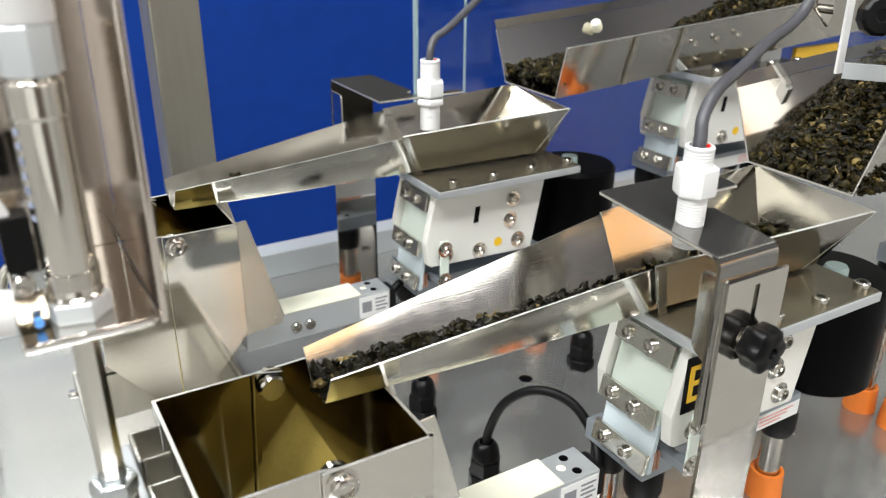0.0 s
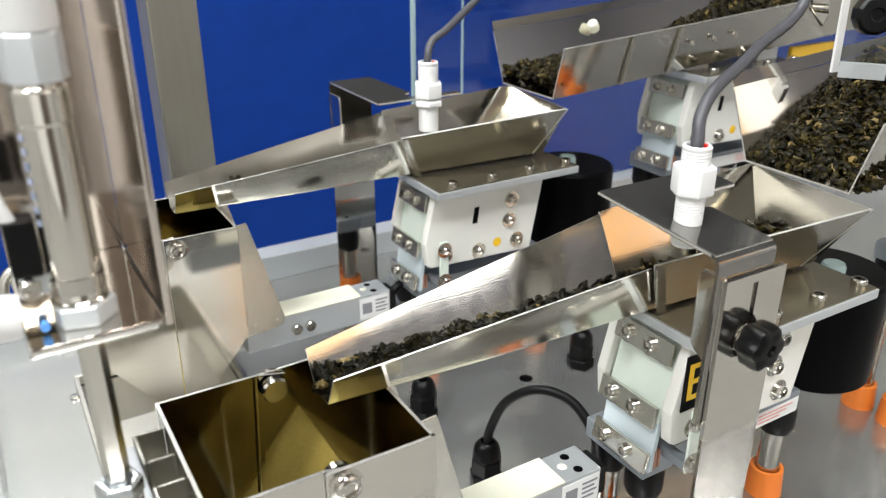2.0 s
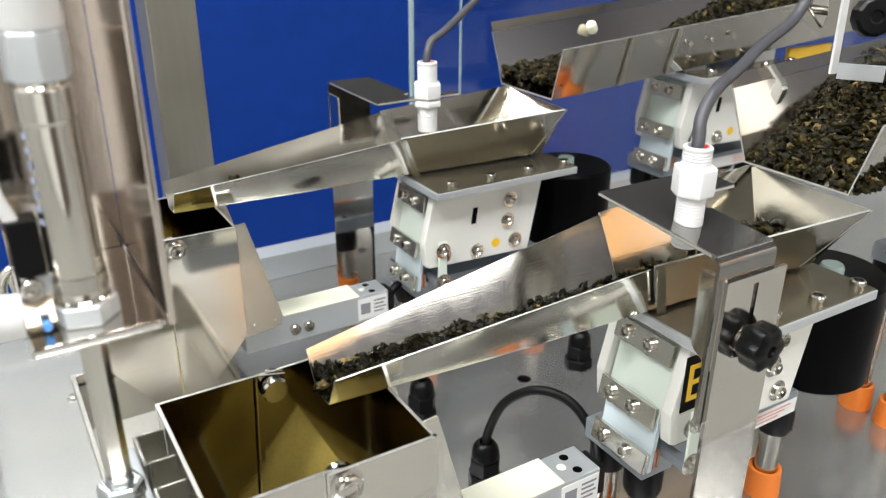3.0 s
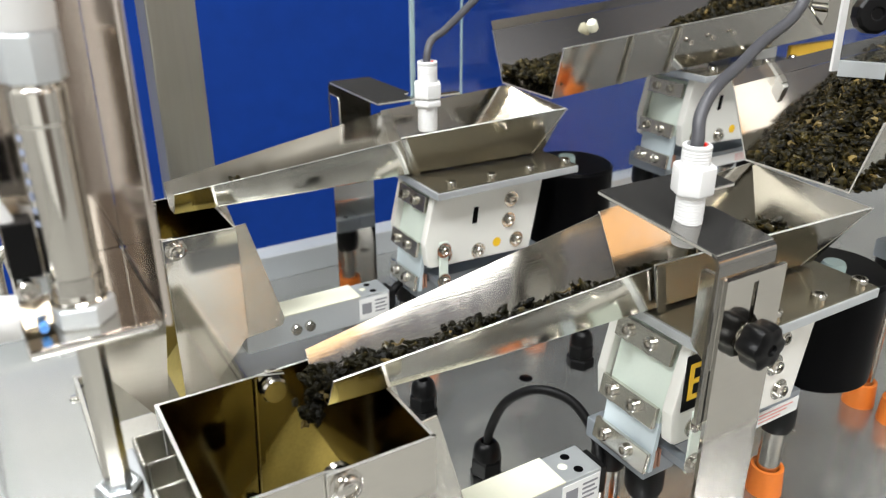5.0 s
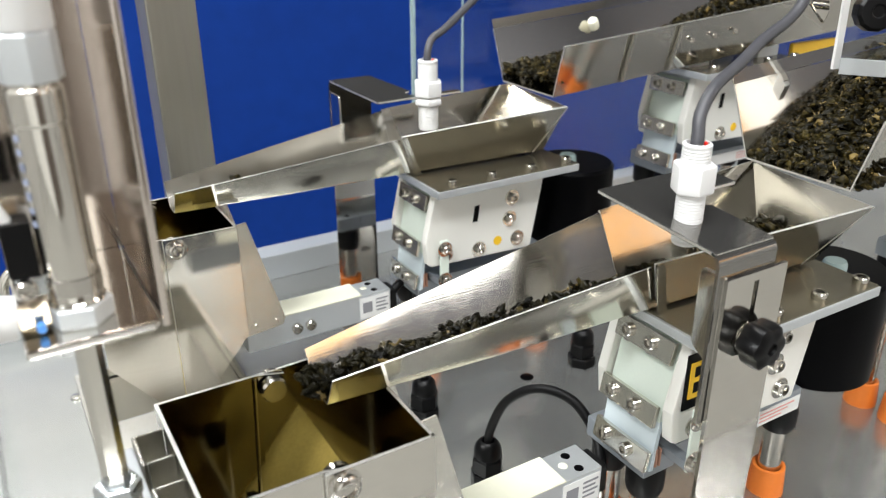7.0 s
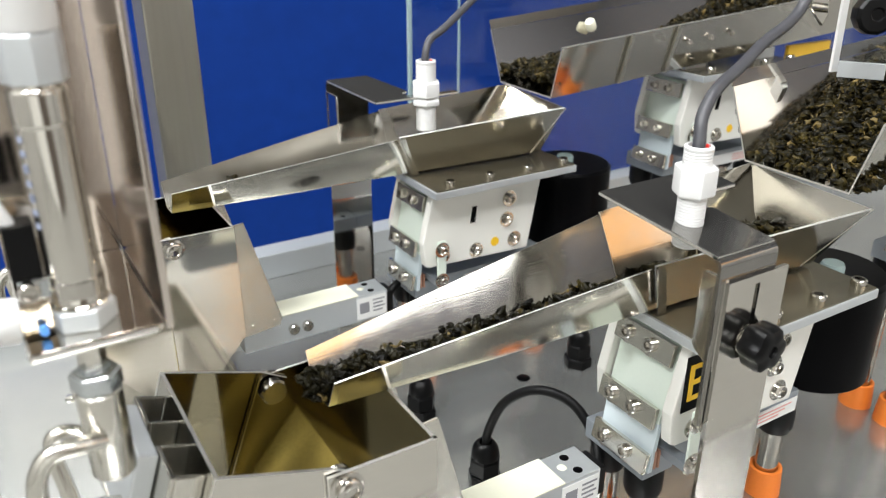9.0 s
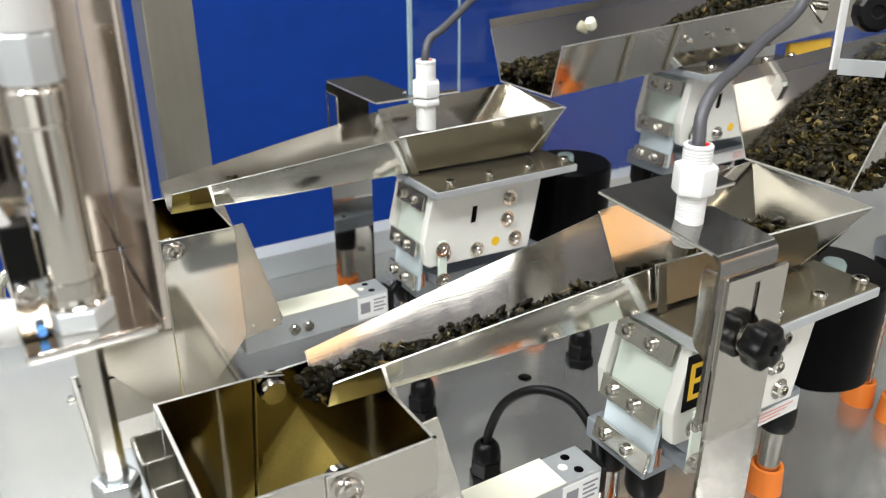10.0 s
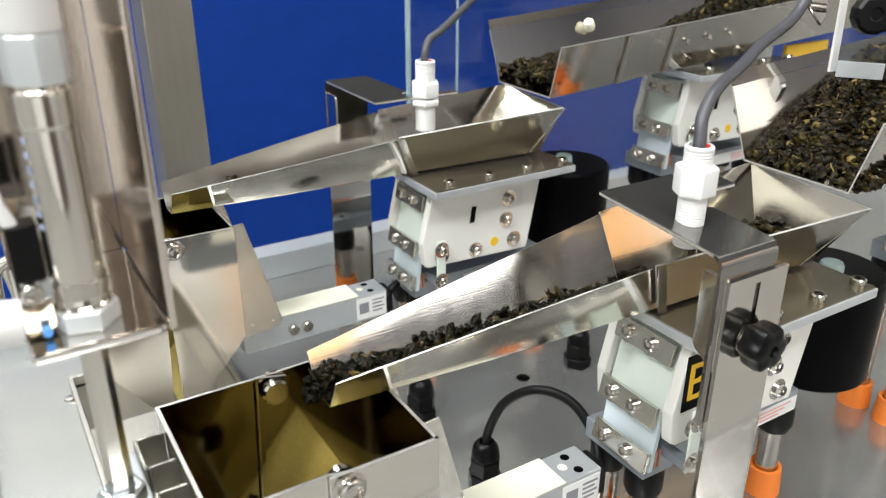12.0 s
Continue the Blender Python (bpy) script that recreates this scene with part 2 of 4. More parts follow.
def part(name, bm, mat, parent, label="", bevel=0.0, pivot=None, rim=False):
    """One mesh under a thing or a part, built in the place's own coordinates; pivot: where its own origin lies."""
    at = Vector(pivot) if pivot is not None else ORIGIN[parent]
    ob = new(name, as_mesh(name, bm, mat, bevel, at))
    if rim:
        ob.data.materials.append(RIM)
    ob.parent = parent
    ob.location = at - ORIGIN[parent]
    ORIGIN[ob] = at
    return tagged(ob, label)


def solid(name, bm, mat, label, category, group="", kind="", bevel=0.0, at=(0, 0, 0)):
    ob = new(name, as_mesh(name, bm, mat, bevel, at))
    ob.location = at
    ORIGIN[ob] = Vector(at)
    return tagged(ob, label, category, group, kind)


SCREWS = {}


def screw(parent, at, axis, r=0.0043, head=0.005, mat=None, washer=0.0, name="bolt"):
    """A socket-head screw with its hexagon recess."""
    mat = mat or BOLT
    key = (round(r, 5), round(head, 5), mat.name, washer)
    if key not in SCREWS:
        bm = bmesh.new()
        w = r * 0.16
        prof = [(0, 0), (r * 1.7, 0), (r * 1.7, washer), (r, washer)] if washer else [(0, 0), (r, 0)]
        h = head + washer
        prof += [(r, h - w), (r - w, h), (r * 0.6, h)]
        lathe(bm, prof, (0, 0, 0), n=18)
        lathe(bm, [(r * 0.6, h), (r * 0.56, h - head * 0.55), (0, h - head * 0.62)], (0, 0, 0), n=6)
        SCREWS[key] = as_mesh(name, bm, mat)
    ob = new(name, SCREWS[key])
    ob.parent = parent
    x, y, z = basis(axis)
    m = Matrix((x, y, z)).transposed().to_4x4()
    ob.matrix_basis = Matrix.Translation(Vector(at) - ORIGIN[parent]) @ m
    ORIGIN[ob] = Vector(at)
    return ob


B = bmesh.new
Y0 = 0.288          # middle of the front lane
LANE = 0.277        # from one lane to the next
ZT = -0.030         # top of the machine's table

# ---- the hall and the machine's table ----


def hall():
    # Unseen shell; the wall splits and tones are made up to shape reflections.
    solid("wall_north_corner", box(B(), -3, -1.2, 4.0, 4.1, -0.9, 2.9), HALLBROWN, "unseen brown corner wall, added to darken a reflection", "wall", kind="structure")
    solid("wall_north_west", box(B(), -1.2, 0.6, 4.0, 4.1, -0.9, 2.9), HALLWALL, "unseen pale back wall, toned for reflections", "wall", kind="structure")
    solid("wall_north", box(B(), 0.6, 4, 4.0, 4.1, -0.9, 2.9), HALLDARK, "unseen dark back wall, toned for reflections", "wall", kind="structure")
    for name, xa, xb, m, lab in (("wall_south_lower_west", -3, -0.4, HALLWALL, "unseen pale lower wall, toned for reflections"),
                                 ("wall_south_lower", -0.4, 1.3, HALLBROWN, "unseen dark brown lower wall, toned for reflections"),
                                 ("wall_south_lower_east", 1.3, 4.0, HALLGREY, "unseen grey lower wall, toned for reflections")):
        solid(name, box(B(), xa, xb, -3.2, -3.1, -0.9, 1.0), m, lab, "wall", kind="structure")
    solid("wall_south_upper", box(B(), -3, 4, -3.2, -3.1, 2.3, 2.9), HALLDARK, "unseen dark upper wall, toned for reflections", "wall", kind="structure")
    solid("wall_south_east_upper", box(B(), 2.80, 4.0, -3.2, -3.1, 2.12, 2.3), HALLDARK, "unseen dark upper wall, toned for reflections", "wall", kind="structure")
    for name, xa, xb, m, lab in (("wall_south_west", -3, -1.2, HALLGREY, "unseen grey wall, toned for reflections"),
                                 ("wall_south_brown", -1.2, 0.10, HALLBROWN, "unseen dark brown panel added for reflections"),
                                 ("wall_south_pale", 0.10, 1.05, HALLWALL, "unseen pale wall, toned for reflections"),
                                 ("wall_south_tan", 1.05, 1.55, HALLWARM, "unseen warm tan panel added for reflections"),
                                 ("wall_south", 1.55, 2.80, HALLWHITE, "unseen white wall added for reflections"),
                                 ("wall_south_east", 2.80, 4.0, HALLWARM, "unseen warm tan panel added for reflections")):
        solid(name, box(B(), xa, xb, -3.2, -3.1, 1.0, 2.12 if xb == 4.0 else 2.3), m, lab, "wall", kind="structure")
    solid("wall_west", box(B(), -3.1, -3, -3.2, 4.1, -0.9, 2.9), HALLGREY, "unseen grey side wall, toned for reflections", "wall", kind="structure")
    solid("wall_east", box(B(), 4, 4.1, 2.7, 4.1, -0.9, 2.9), HALLDARK, "unseen dark side wall, toned for reflections", "wall", kind="structure")
    solid("wall_east_middle", box(B(), 4, 4.1, -1.0, 2.7, -0.9, 2.9), HALLWALL, "unseen pale side wall, toned for reflections", "wall", kind="structure")
    solid("wall_east_pale", box(B(), 4, 4.1, -3.2, -1.0, -0.9, 1.30), HALLGREY, "unseen grey side panel added for reflections", "wall", kind="structure")
    solid("wall_east_upper", box(B(), 4, 4.1, -2.4, -1.0, 1.30, 2.9), HALLDARK, "unseen dark upper side wall, toned for reflections", "wall", kind="structure")
    solid("wall_east_grey", box(B(), 4, 4.1, -2.75, -2.4, 1.30, 1.75), HALLWALL, "unseen pale side strip added for reflections", "wall", kind="structure")
    solid("wall_east_corner", box(B(), 4, 4.1, -3.2, -2.75, 2.15, 2.9), HALLDARK, "unseen dark upper corner added for reflections", "wall", kind="structure")
    solid("wall_east_dark", box(B(), 4, 4.1, -2.75, -2.4, 1.75, 2.9), HALLDARK, "unseen dark side strip added for reflections", "wall", kind="structure")
    solid("wall_east_tan", box(B(), 4, 4.1, -3.2, -2.75, 1.30, 2.15), HALLWARM, "unseen warm tan corner panel added for reflections", "wall", kind="structure")
    solid("floor", box(B(), -3.1, 4.1, -3.2, 4.1, -1.0, -0.9), HALLFLOOR, "grey carpeted exhibition floor", "floor", kind="structure")
    solid("ceiling", box(B(), -3.1, 4.1, -3.2, 4.1, 2.9, 3.0), HALLCEIL, "plain dark grey hall ceiling", "ceiling", kind="structure")
    t = thing("booth_panel", (0.6, 1.34, -0.9), "blue cloth-covered booth partition panel", "partition")
    part("panel", box(B(), -0.06, 2.6, 1.32, 1.36, -0.9, 0.27), BLUE, t)
    part("top_rail", box(B(), -0.06, 2.6, 1.315, 1.365, 0.271, 0.30), ALU, t, "aluminium top rail")


def table():
    """The machine's deck, with the drop opening through it."""
    x0, x1, y0, y1 = -0.060, 1.35, 0.085, 0.875
    hx0, hx1, hy0, hy1 = 0.030, 0.155, 0.215, 0.683
    t = thing("machine_table", (0.5, 0.3, -0.9), "satin stainless steel machine table with a drop opening", "table")
    bm = B()
    for a in ((x0, hx0, y0, y1), (hx1, x1, y0, y1), (hx0, hx1, y0, hy0), (hx0, hx1, hy1, y1)):
        box(bm, a[0], a[1], a[2], a[3], ZT - 0.003, ZT)
    bmesh.ops.remove_doubles(bm, verts=bm.verts, dist=1e-6)
    part("tabletop", bm, TABLE, t)
    bm = B()
    box(bm, x0, x1, y1 - 0.003, y1, ZT - 0.06, ZT - 0.003)
    box(bm, x0, x0 + 0.003, y0, y1 - 0.003, ZT - 0.06, ZT - 0.003)
    part("apron", bm, TABLE, t)
    bm = B()
    for a in ((hx0 - 0.004, hx1 + 0.004, hy1, hy1 + 0.004), (hx0 - 0.004, hx1 + 0.004, hy0 - 0.004, hy0)):
        box(bm, *a, ZT - 0.05, ZT + 0.008)
    box(bm, hx0 - 0.004, hx0, hy0, hy1, ZT - 0.05, ZT + 0.008)
    box(bm, hx1, hx1 + 0.004, hy0, hy1, ZT - 0.05, ZT + 0.008)
    part("opening_rim", bm, BRUSHED, t, "folded steel rim of the drop opening", 0.0006)
    bm = B()
    slab(bm, [(hx0, hy1, ZT - 0.05), (hx1, hy1, ZT - 0.05), (0.11, 0.5, -0.25), (0.07, 0.5, -0.25)], 0.0015)
    slab(bm, [(hx0, hy0, ZT - 0.05), (hx0, hy1, ZT - 0.05), (0.07, 0.5, -0.25), (0.07, 0.35, -0.25)], 0.0015)
    slab(bm, [(hx1, hy1, ZT - 0.05), (hx1, hy0, ZT - 0.05), (0.11, 0.35, -0.25), (0.11, 0.5, -0.25)], 0.0015)
    slab(bm, [(hx1, hy0, ZT - 0.05), (hx0, hy0, ZT - 0.05), (0.07, 0.35, -0.25), (0.11, 0.35, -0.25)], 0.0015)
    part("drop_funnel", bm, FUNNEL, t, "dull steel funnel under the opening")
    for x in (x0 + 0.03, x1 - 0.03):
        for y in (y0 + 0.03, y1 - 0.03):
            part("leg", box(B(), x - 0.02, x + 0.02, y - 0.02, y + 0.02, -0.9, ZT - 0.061), BRUSHED, t)
    part("back_rail", box(B(), x0, x1, 0.7970, 0.8270, ZT, -0.0008), ALU, t, "raised grey rail along the back edge", 0.0012)
    bm = B()
    lathe(bm, [(0, 0.0004), (0.0055, 0.0004), (0.0062, 0)], (0.3780, 0.4860, ZT), n=18)
    part("hole_plug", bm, GLOSSBLACK, t, "small dark hole in the deck")
    bm = B()
    lathe(bm, [(0.0045, 0), (0.004, 0.002), (0.0, 0.0026)], (0.0232, 0.662, ZT), n=14)
    part("rivet", bm, BOLT, t)


def guards():
    """Clear guard panels and the corner post at the back of the deck."""
    g = thing("guard_panel", (0.6, 0.817, -0.0005), "clear acrylic guard panel with polished edges", "guard panel", "clear guards")
    p = part("panel", box(B(), 0.4505, 1.3, 0.815, 0.819, -0.0005, 0.6), ACRYLIC, g)
    p.visible_shadow = False
    part("panel_edge", box(B(), 0.4465, 0.4503, 0.8145, 0.8195, -0.0005, 0.6), EDGE, g, "pale green polished acrylic edge")
    part("inner_edge", box(B(), 0.5120, 0.5140, 0.8125, 0.8145, -0.0005, 0.6), EDGE, g)
    g = thing("guard_panel", (-0.040, 0.5, ZT), "clear acrylic side guard panel", "guard panel", "clear guards")
    p = part("panel", box(B(), -0.0410, -0.0370, 0.36, 0.795, ZT, 0.09), ACRYLIC, g)
    p.visible_shadow = False
    part("panel_edge", box(B(), -0.0412, -0.0368, 0.356, 0.3595, ZT, 0.09), EDGE, g)
    t = thing("frame_post", (0.153, 0.70, ZT), "satin stainless box-section post on the table", "post")
    part("post", box(B(), 0.134, 0.1745, 0.685, 0.725, ZT + 0.006, 0.62), POST, t, bevel=0.002)
    part("foot_plate", box(B(), 0.125, 0.185, 0.672, 0.738, ZT, ZT + 0.006), BRUSHED, t, bevel=0.001)


# ---- one weighing lane ----


def trough(name, sections, t, mat, parent, label=""):
    """A folded sheet channel through sections (x, [(y, z) ...]), t thick, open at the top."""
    bm = B()
    sections = [(x, [(*p, 0.0)[:3] for p in pts]) for x, pts in sections]
    inner = [[bm.verts.new((x + o, y, z)) for y, z, o in pts] for x, pts in sections]
    outer = []
    for (x, pts), row in zip(sections, inner):
        o = []
        for i, (y, z, off) in enumerate(pts):
            a = Vector(pts[max(i - 1, 0)][:2])
            b = Vector(pts[min(i + 1, len(pts) - 1)][:2])
            d = (b - a).normalized()
            o.append(bm.verts.new((x + off, y + d[1] * t, z - d[0] * t)))
        outer.append(o)
    for rows, flip in ((inner, 0), (outer, 1)):
        for a, b in zip(rows, rows[1:]):
            for i in range(len(a) - 1):
                q = (a[i], a[i + 1], b[i + 1], b[i])
                bm.faces.new(q[::-1] if flip else q)
    for k in (0, -1):
        for i in range(len(inner[k]) - 1):
            bm.faces.new((inner[k][i], outer[k][i], outer[k][i + 1], inner[k][i + 1])).material_index = 1
    for j in (0, -1):
        for i in range(len(inner) - 1):
            bm.faces.new((inner[i][j], inner[i + 1][j], outer[i + 1][j], outer[i][j])).material_index = 1
    return part(name, bm, mat, parent, label, rim=True)


def feed_chute(y):
    t = thing("feed_chute", (0.30, y, 0.155), "polished stainless feed chute with a flared hopper end", "feed chute", "feed chutes")
    zf = 0.1587
    trough("channel", [
        (0.1092, [(y + 0.0203, 0.1752), (y + 0.0112, zf + 0.0015), (y + 0.0095, zf), (y - 0.0040, zf), (y - 0.0052, zf + 0.0015), (y - 0.0127, 0.1758)]),
        (0.200, [(y + 0.0258, 0.1885), (y + 0.0098, zf + 0.0015), (y + 0.0080, zf), (y - 0.0095, zf), (y - 0.0107, zf + 0.0015), (y - 0.0170, 0.1835)]),
        (0.296, [(y + 0.0320, 0.2015), (y + 0.0090, zf + 0.0015), (y + 0.0072, zf), (y - 0.0125, zf, 0.006), (y - 0.0137, zf + 0.0015, 0.006), (y - 0.0232, 0.1918, -0.0115)]),
    ], 0.0006, CHUTE, t, "tapered polished channel")
    trough("hopper", [
        (0.2962, [(y + 0.0330, 0.2025), (y + 0.0090, zf), (y - 0.0125, zf, 0.007), (y - 0.0250, 0.1938, -0.011)]),
        (0.4315, [(y + 0.0390, 0.2080), (y + 0.0160, zf), (y - 0.0180, zf), (y - 0.0480, 0.2040)]),
    ], 0.0012, CHUTE, t, "flared hopper sides")
    bm = B()
    slab(bm, [(0.4200, y - 0.0180, zf), (0.4200, y + 0.0180, zf), (0.4322, y + 0.0390, 0.2080), (0.4322, y - 0.0480, 0.2040)], 0.0012)
    part("end_wall", bm, CHUTE, t, "sloping end sheet", rim=True)
    bm = B()
    slab(bm, [(0.2835, y - 0.0275, 0.1935), (0.2880, y - 0.0285, 0.1940), (0.3075, y - 0.0150, 0.1575), (0.3015, y - 0.0145, 0.1575)], -0.0014)
    part("joint_strip", bm, BRUSHED, t, "brushed joint strip")
    return t


def vibrator(y, dx=0.0, dz=0.0, foot=0.0):
    """A vibrating drive: top plate, leaf springs, coated body, cast base and rubber feet."""
    t = thing("vibratory_drive", (0.37 + dx, y, ZT), "white coated vibratory drive on orange-sleeved rubber feet", "vibratory drive", "vibratory drives")

    def P(name, bm, mat, parent=None, label="", bevel=0.0):
        bm.transform(Matrix.Translation((dx, 0, dz)))
        return part(name, bm, mat, parent or t, label, bevel)

    def S(parent, at, axis, *a, **k):
        return screw(parent, (at[0] + dx, at[1], at[2] + dz), axis, *a, **k)

    plate = P("top_plate", box(B(), 0.2985, 0.4405, y - 0.0585, y + 0.0585, 0.1490, 0.1550), ALU, label="brushed aluminium top plate", bevel=0.0007)
    P("cover_sheet", box(B(), 0.3000, 0.4390, y - 0.0575, y + 0.0575, 0.1551, 0.1562), COVER, label="dull olive-brown steel cover sheet")
    for i in range(4):
        for s in (-1, 1):
            S(plate, (0.3165 + 0.0385 * i, y + s * 0.0500, 0.1562), (0, 0, 1), 0.0046, 0.0046)
    # coated side plates
    face = [(0.3085, 0.1488), (0.2980, 0.1034), (0.3002, 0.0833), (0.3040, 0.0812), (0.4061, 0.0776), (0.4195, 0.1488)]
    for s, a, b in ((-1, y - 0.0380, y - 0.0300), (1, y + 0.0170, y + 0.0245)):
        bm = slab(B(), [(x, a, z) for x, z in face], -(b - a))
        side = P("side_plate", bm, WHITE, label="white powder-coated side plate", bevel=0.0012)
        if s < 0:
            for x, z in ((0.3844, 0.1287), (0.3823, 0.1097), (0.3508, 0.0875), (0.3911, 0.0895), (0.3172, 0.0900)):
                S(side, (x, a, z), (0, -1, 0), 0.0042, 0.004, washer=0.0008)
            bm = slab(B(), [(0.3441, a - 0.0002, 0.1138), (0.3490, a - 0.0002, 0.1138), (0.3508, a - 0.0002, 0.1282), (0.3462, a - 0.0002, 0.1282)], 0.0004)
            P("key_slot", bm, GLOSSBLACK, side)
            P("inspection_dot", lathe(B(), [(0, 0.0004), (0.0042, 0.0004), (0.0042, 0)], (0.3704, a, 0.0911), (0, -1, 0), 20), YELLOW, side, "round yellow sticker")
    P("magnet_core", box(B(), 0.326, 0.404, y - 0.0298, y + 0.0168, 0.080, 0.148), CAST, label="dark cast inner body", bevel=0.001)
    # leaf springs at the outlet end, leaning towards the magnet
    far, near = 0.0160, 0.0268

    def leaf(z0, x0, z1, x1, n, mat, name):
        for i in range(n):
            o = i * 0.0016
            bm = slab(B(), [(x0 + o, y - near, z0), (x1 + o, y - near, z1), (x1 + o, y + far, z1), (x0 + o, y + far, z0)], 0.0013)
            P(name, bm, mat)

    leaf(0.0900, 0.3020, 0.1420, 0.3130, 3, MINT, "leaf_spring")
    leaf(0.0560, 0.2990, 0.0900, 0.3030, 2, BLUEGREY, "lower_leaf_spring")
    for z, x in ((0.1345, 0.3095), (0.0955, 0.3010), (0.0645, 0.2985)):
        lean = 0.0025
        bm = slab(B(), [(x - 0.0016 - lean, y - near - 0.001, z - 0.0068), (x - 0.0016, y - near - 0.001, z + 0.0068), (x - 0.0016, y + far + 0.001, z + 0.0068), (x - 0.0016 - lean, y + far + 0.001, z - 0.0068)], 0.003)
        bar = P("clamp_bar", bm, BRUSHED, label="steel clamp bar", bevel=0.0005)
        for s in (-0.0112, 0.0070):
            S(bar, (x - 0.0050, y + s, z), (-1, 0, 0.2), 0.0042, 0.0032, washer=0.0006)
        for k in range(2):
            bm = box(B(), x + 0.0030 + 0.0028 * k, x + 0.0042 + 0.0028 * k, y - near - 0.0008, y + far + 0.0008, z - 0.0062, z + 0.0062)
            P("shim", bm, COPPER)
    P("upper_block", box(B(), 0.3155, 0.3255, y - near, y + far, 0.126, 0.1488), ALU, bevel=0.0008)
    P("middle_block", box(B(), 0.3090, 0.3255, y - near, y + far, 0.080, 0.106), CAST, bevel=0.001)
    # cast base
    base = P("cast_base", box(B(), 0.2985, 0.3240, y - 0.0225, y + 0.0300, 0.0470, 0.0615), CAST, label="grey cast base with fixing lugs", bevel=0.0012)
    P("base_bar", box(B(), 0.3240, 0.4440, y - 0.0210, y + 0.0300, 0.0470, 0.0615), CAST, base, bevel=0.0012)
    P("rating_label", box(B(), 0.350, 0.4425, y - 0.0217, y - 0.0212, 0.0455, 0.0570), LABEL, base, "white rating label with red print")
    for k in range(3):
        P("print_bar", box(B(), 0.402, 0.436 - 0.006 * k, y - 0.0221, y - 0.0218, 0.0538 - 0.0028 * k, 0.0548 - 0.0028 * k), REDINK, base)
    for x in (0.3110, 0.4380):
        for s in (-0.0150, 0.0240):
            P("lug_hole", lathe(B(), [(0, 0.0004), (0.0026, 0.0004), (0.0028, 0)], (x, y + s, 0.0616), n=12), GLOSSBLACK, base)
    # transport lock
    lock = P("transport_lock", box(B(), 0.3085, 0.3170, y - 0.0445, y - 0.0425, 0.063, 0.106), MINT, label="small pale lock plate", bevel=0.002)
    for z in (0.0700, 0.0985):
        S(lock, (0.3127, y - 0.0445, z), (0, -1, 0), 0.0040, 0.004, washer=0.0006)
    P("lock_spacer", box(B(), 0.3095, 0.3165, y - 0.0424, y - 0.0212, 0.0635, 0.0690), CAST, lock)
    # feet
    for x in (0.3130, 0.4400):
        for s in (-0.0105, 0.0210):
            h = 0.0470
            f = part("rubber_foot", lathe(B(), [(0, -0.022), (0.0105, -0.022), (0.0122, -0.017), (0.0122, -0.005), (0.0105, 0.0), (0, 0.0)], (x + dx, y + s, h + dz), n=20), RUBBER, t, "black rubber foot")
            part("foot_pin", rod(B(), (x + dx, y + s, ZT + 0.001), (x + dx, y + s, h - 0.0215 + dz), 0.0080, 18), BOLT, f, "steel foot pin")
            part("foot_sleeve", lathe(B(), [(0.0084, 0.0), (0.0130, 0.0), (0.0115, 0.0215 + foot), (0.0095, 0.022 + foot), (0.0084, 0.021)], (x + dx, y + s, ZT), n=20), ORANGE, f, "orange rubber sleeve")
    # magnet housing
    mh = P("magnet_housing", lathe(B(), [(0, 0.0570), (0.039, 0.0570), (0.0405, 0.0585), (0.0405, 0.132), (0.038, 0.1345), (0, 0.1345)], (0.4825, y + 0.002, 0), n=40), GLOSSBLACK, label="gloss black round magnet housing")
    P("cable_cap", lathe(B(), [(0, 0.1345), (0.008, 0.1345), (0.008, 0.146), (0.0068, 0.148), (0, 0.148)], (0.4660, y - 0.012, 0), n=18), EDGE, mh, "clear plastic cap")
    return t


def letter_plate(y):
    """The lane's letter on the drive."""
    t = thing("letter_plate", (0.316, y - 0.0384, 0.105), "black name plate with a yellow letter", "label plate")
    part("plate", box(B(), 0.3040, 0.3270, y - 0.0388, y - 0.0382, 0.1040, 0.1400), GLOSSBLACK, t)
    cu = bpy.data.curves.new("letter", "FONT")
    cu.body, cu.size, cu.extrude, cu.align_x = "B", 0.0345, 0.0002, "CENTER"
    tmp = new("letter_form", cu)
    me = bpy.data.meshes.new_from_object(tmp.evaluated_get(bpy.context.evaluated_depsgraph_get()))
    bpy.data.objects.remove(tmp)
    me.materials.append(YELLOW)
    ob = new("letter", me)
    ob.parent = t
    ob.matrix_basis = pose(-0.0020, -0.0007, 0.0060, 90, 0, 0)
    tagged(ob, "yellow letter B")
    return t


HINGE = (0.0986, 0.148)


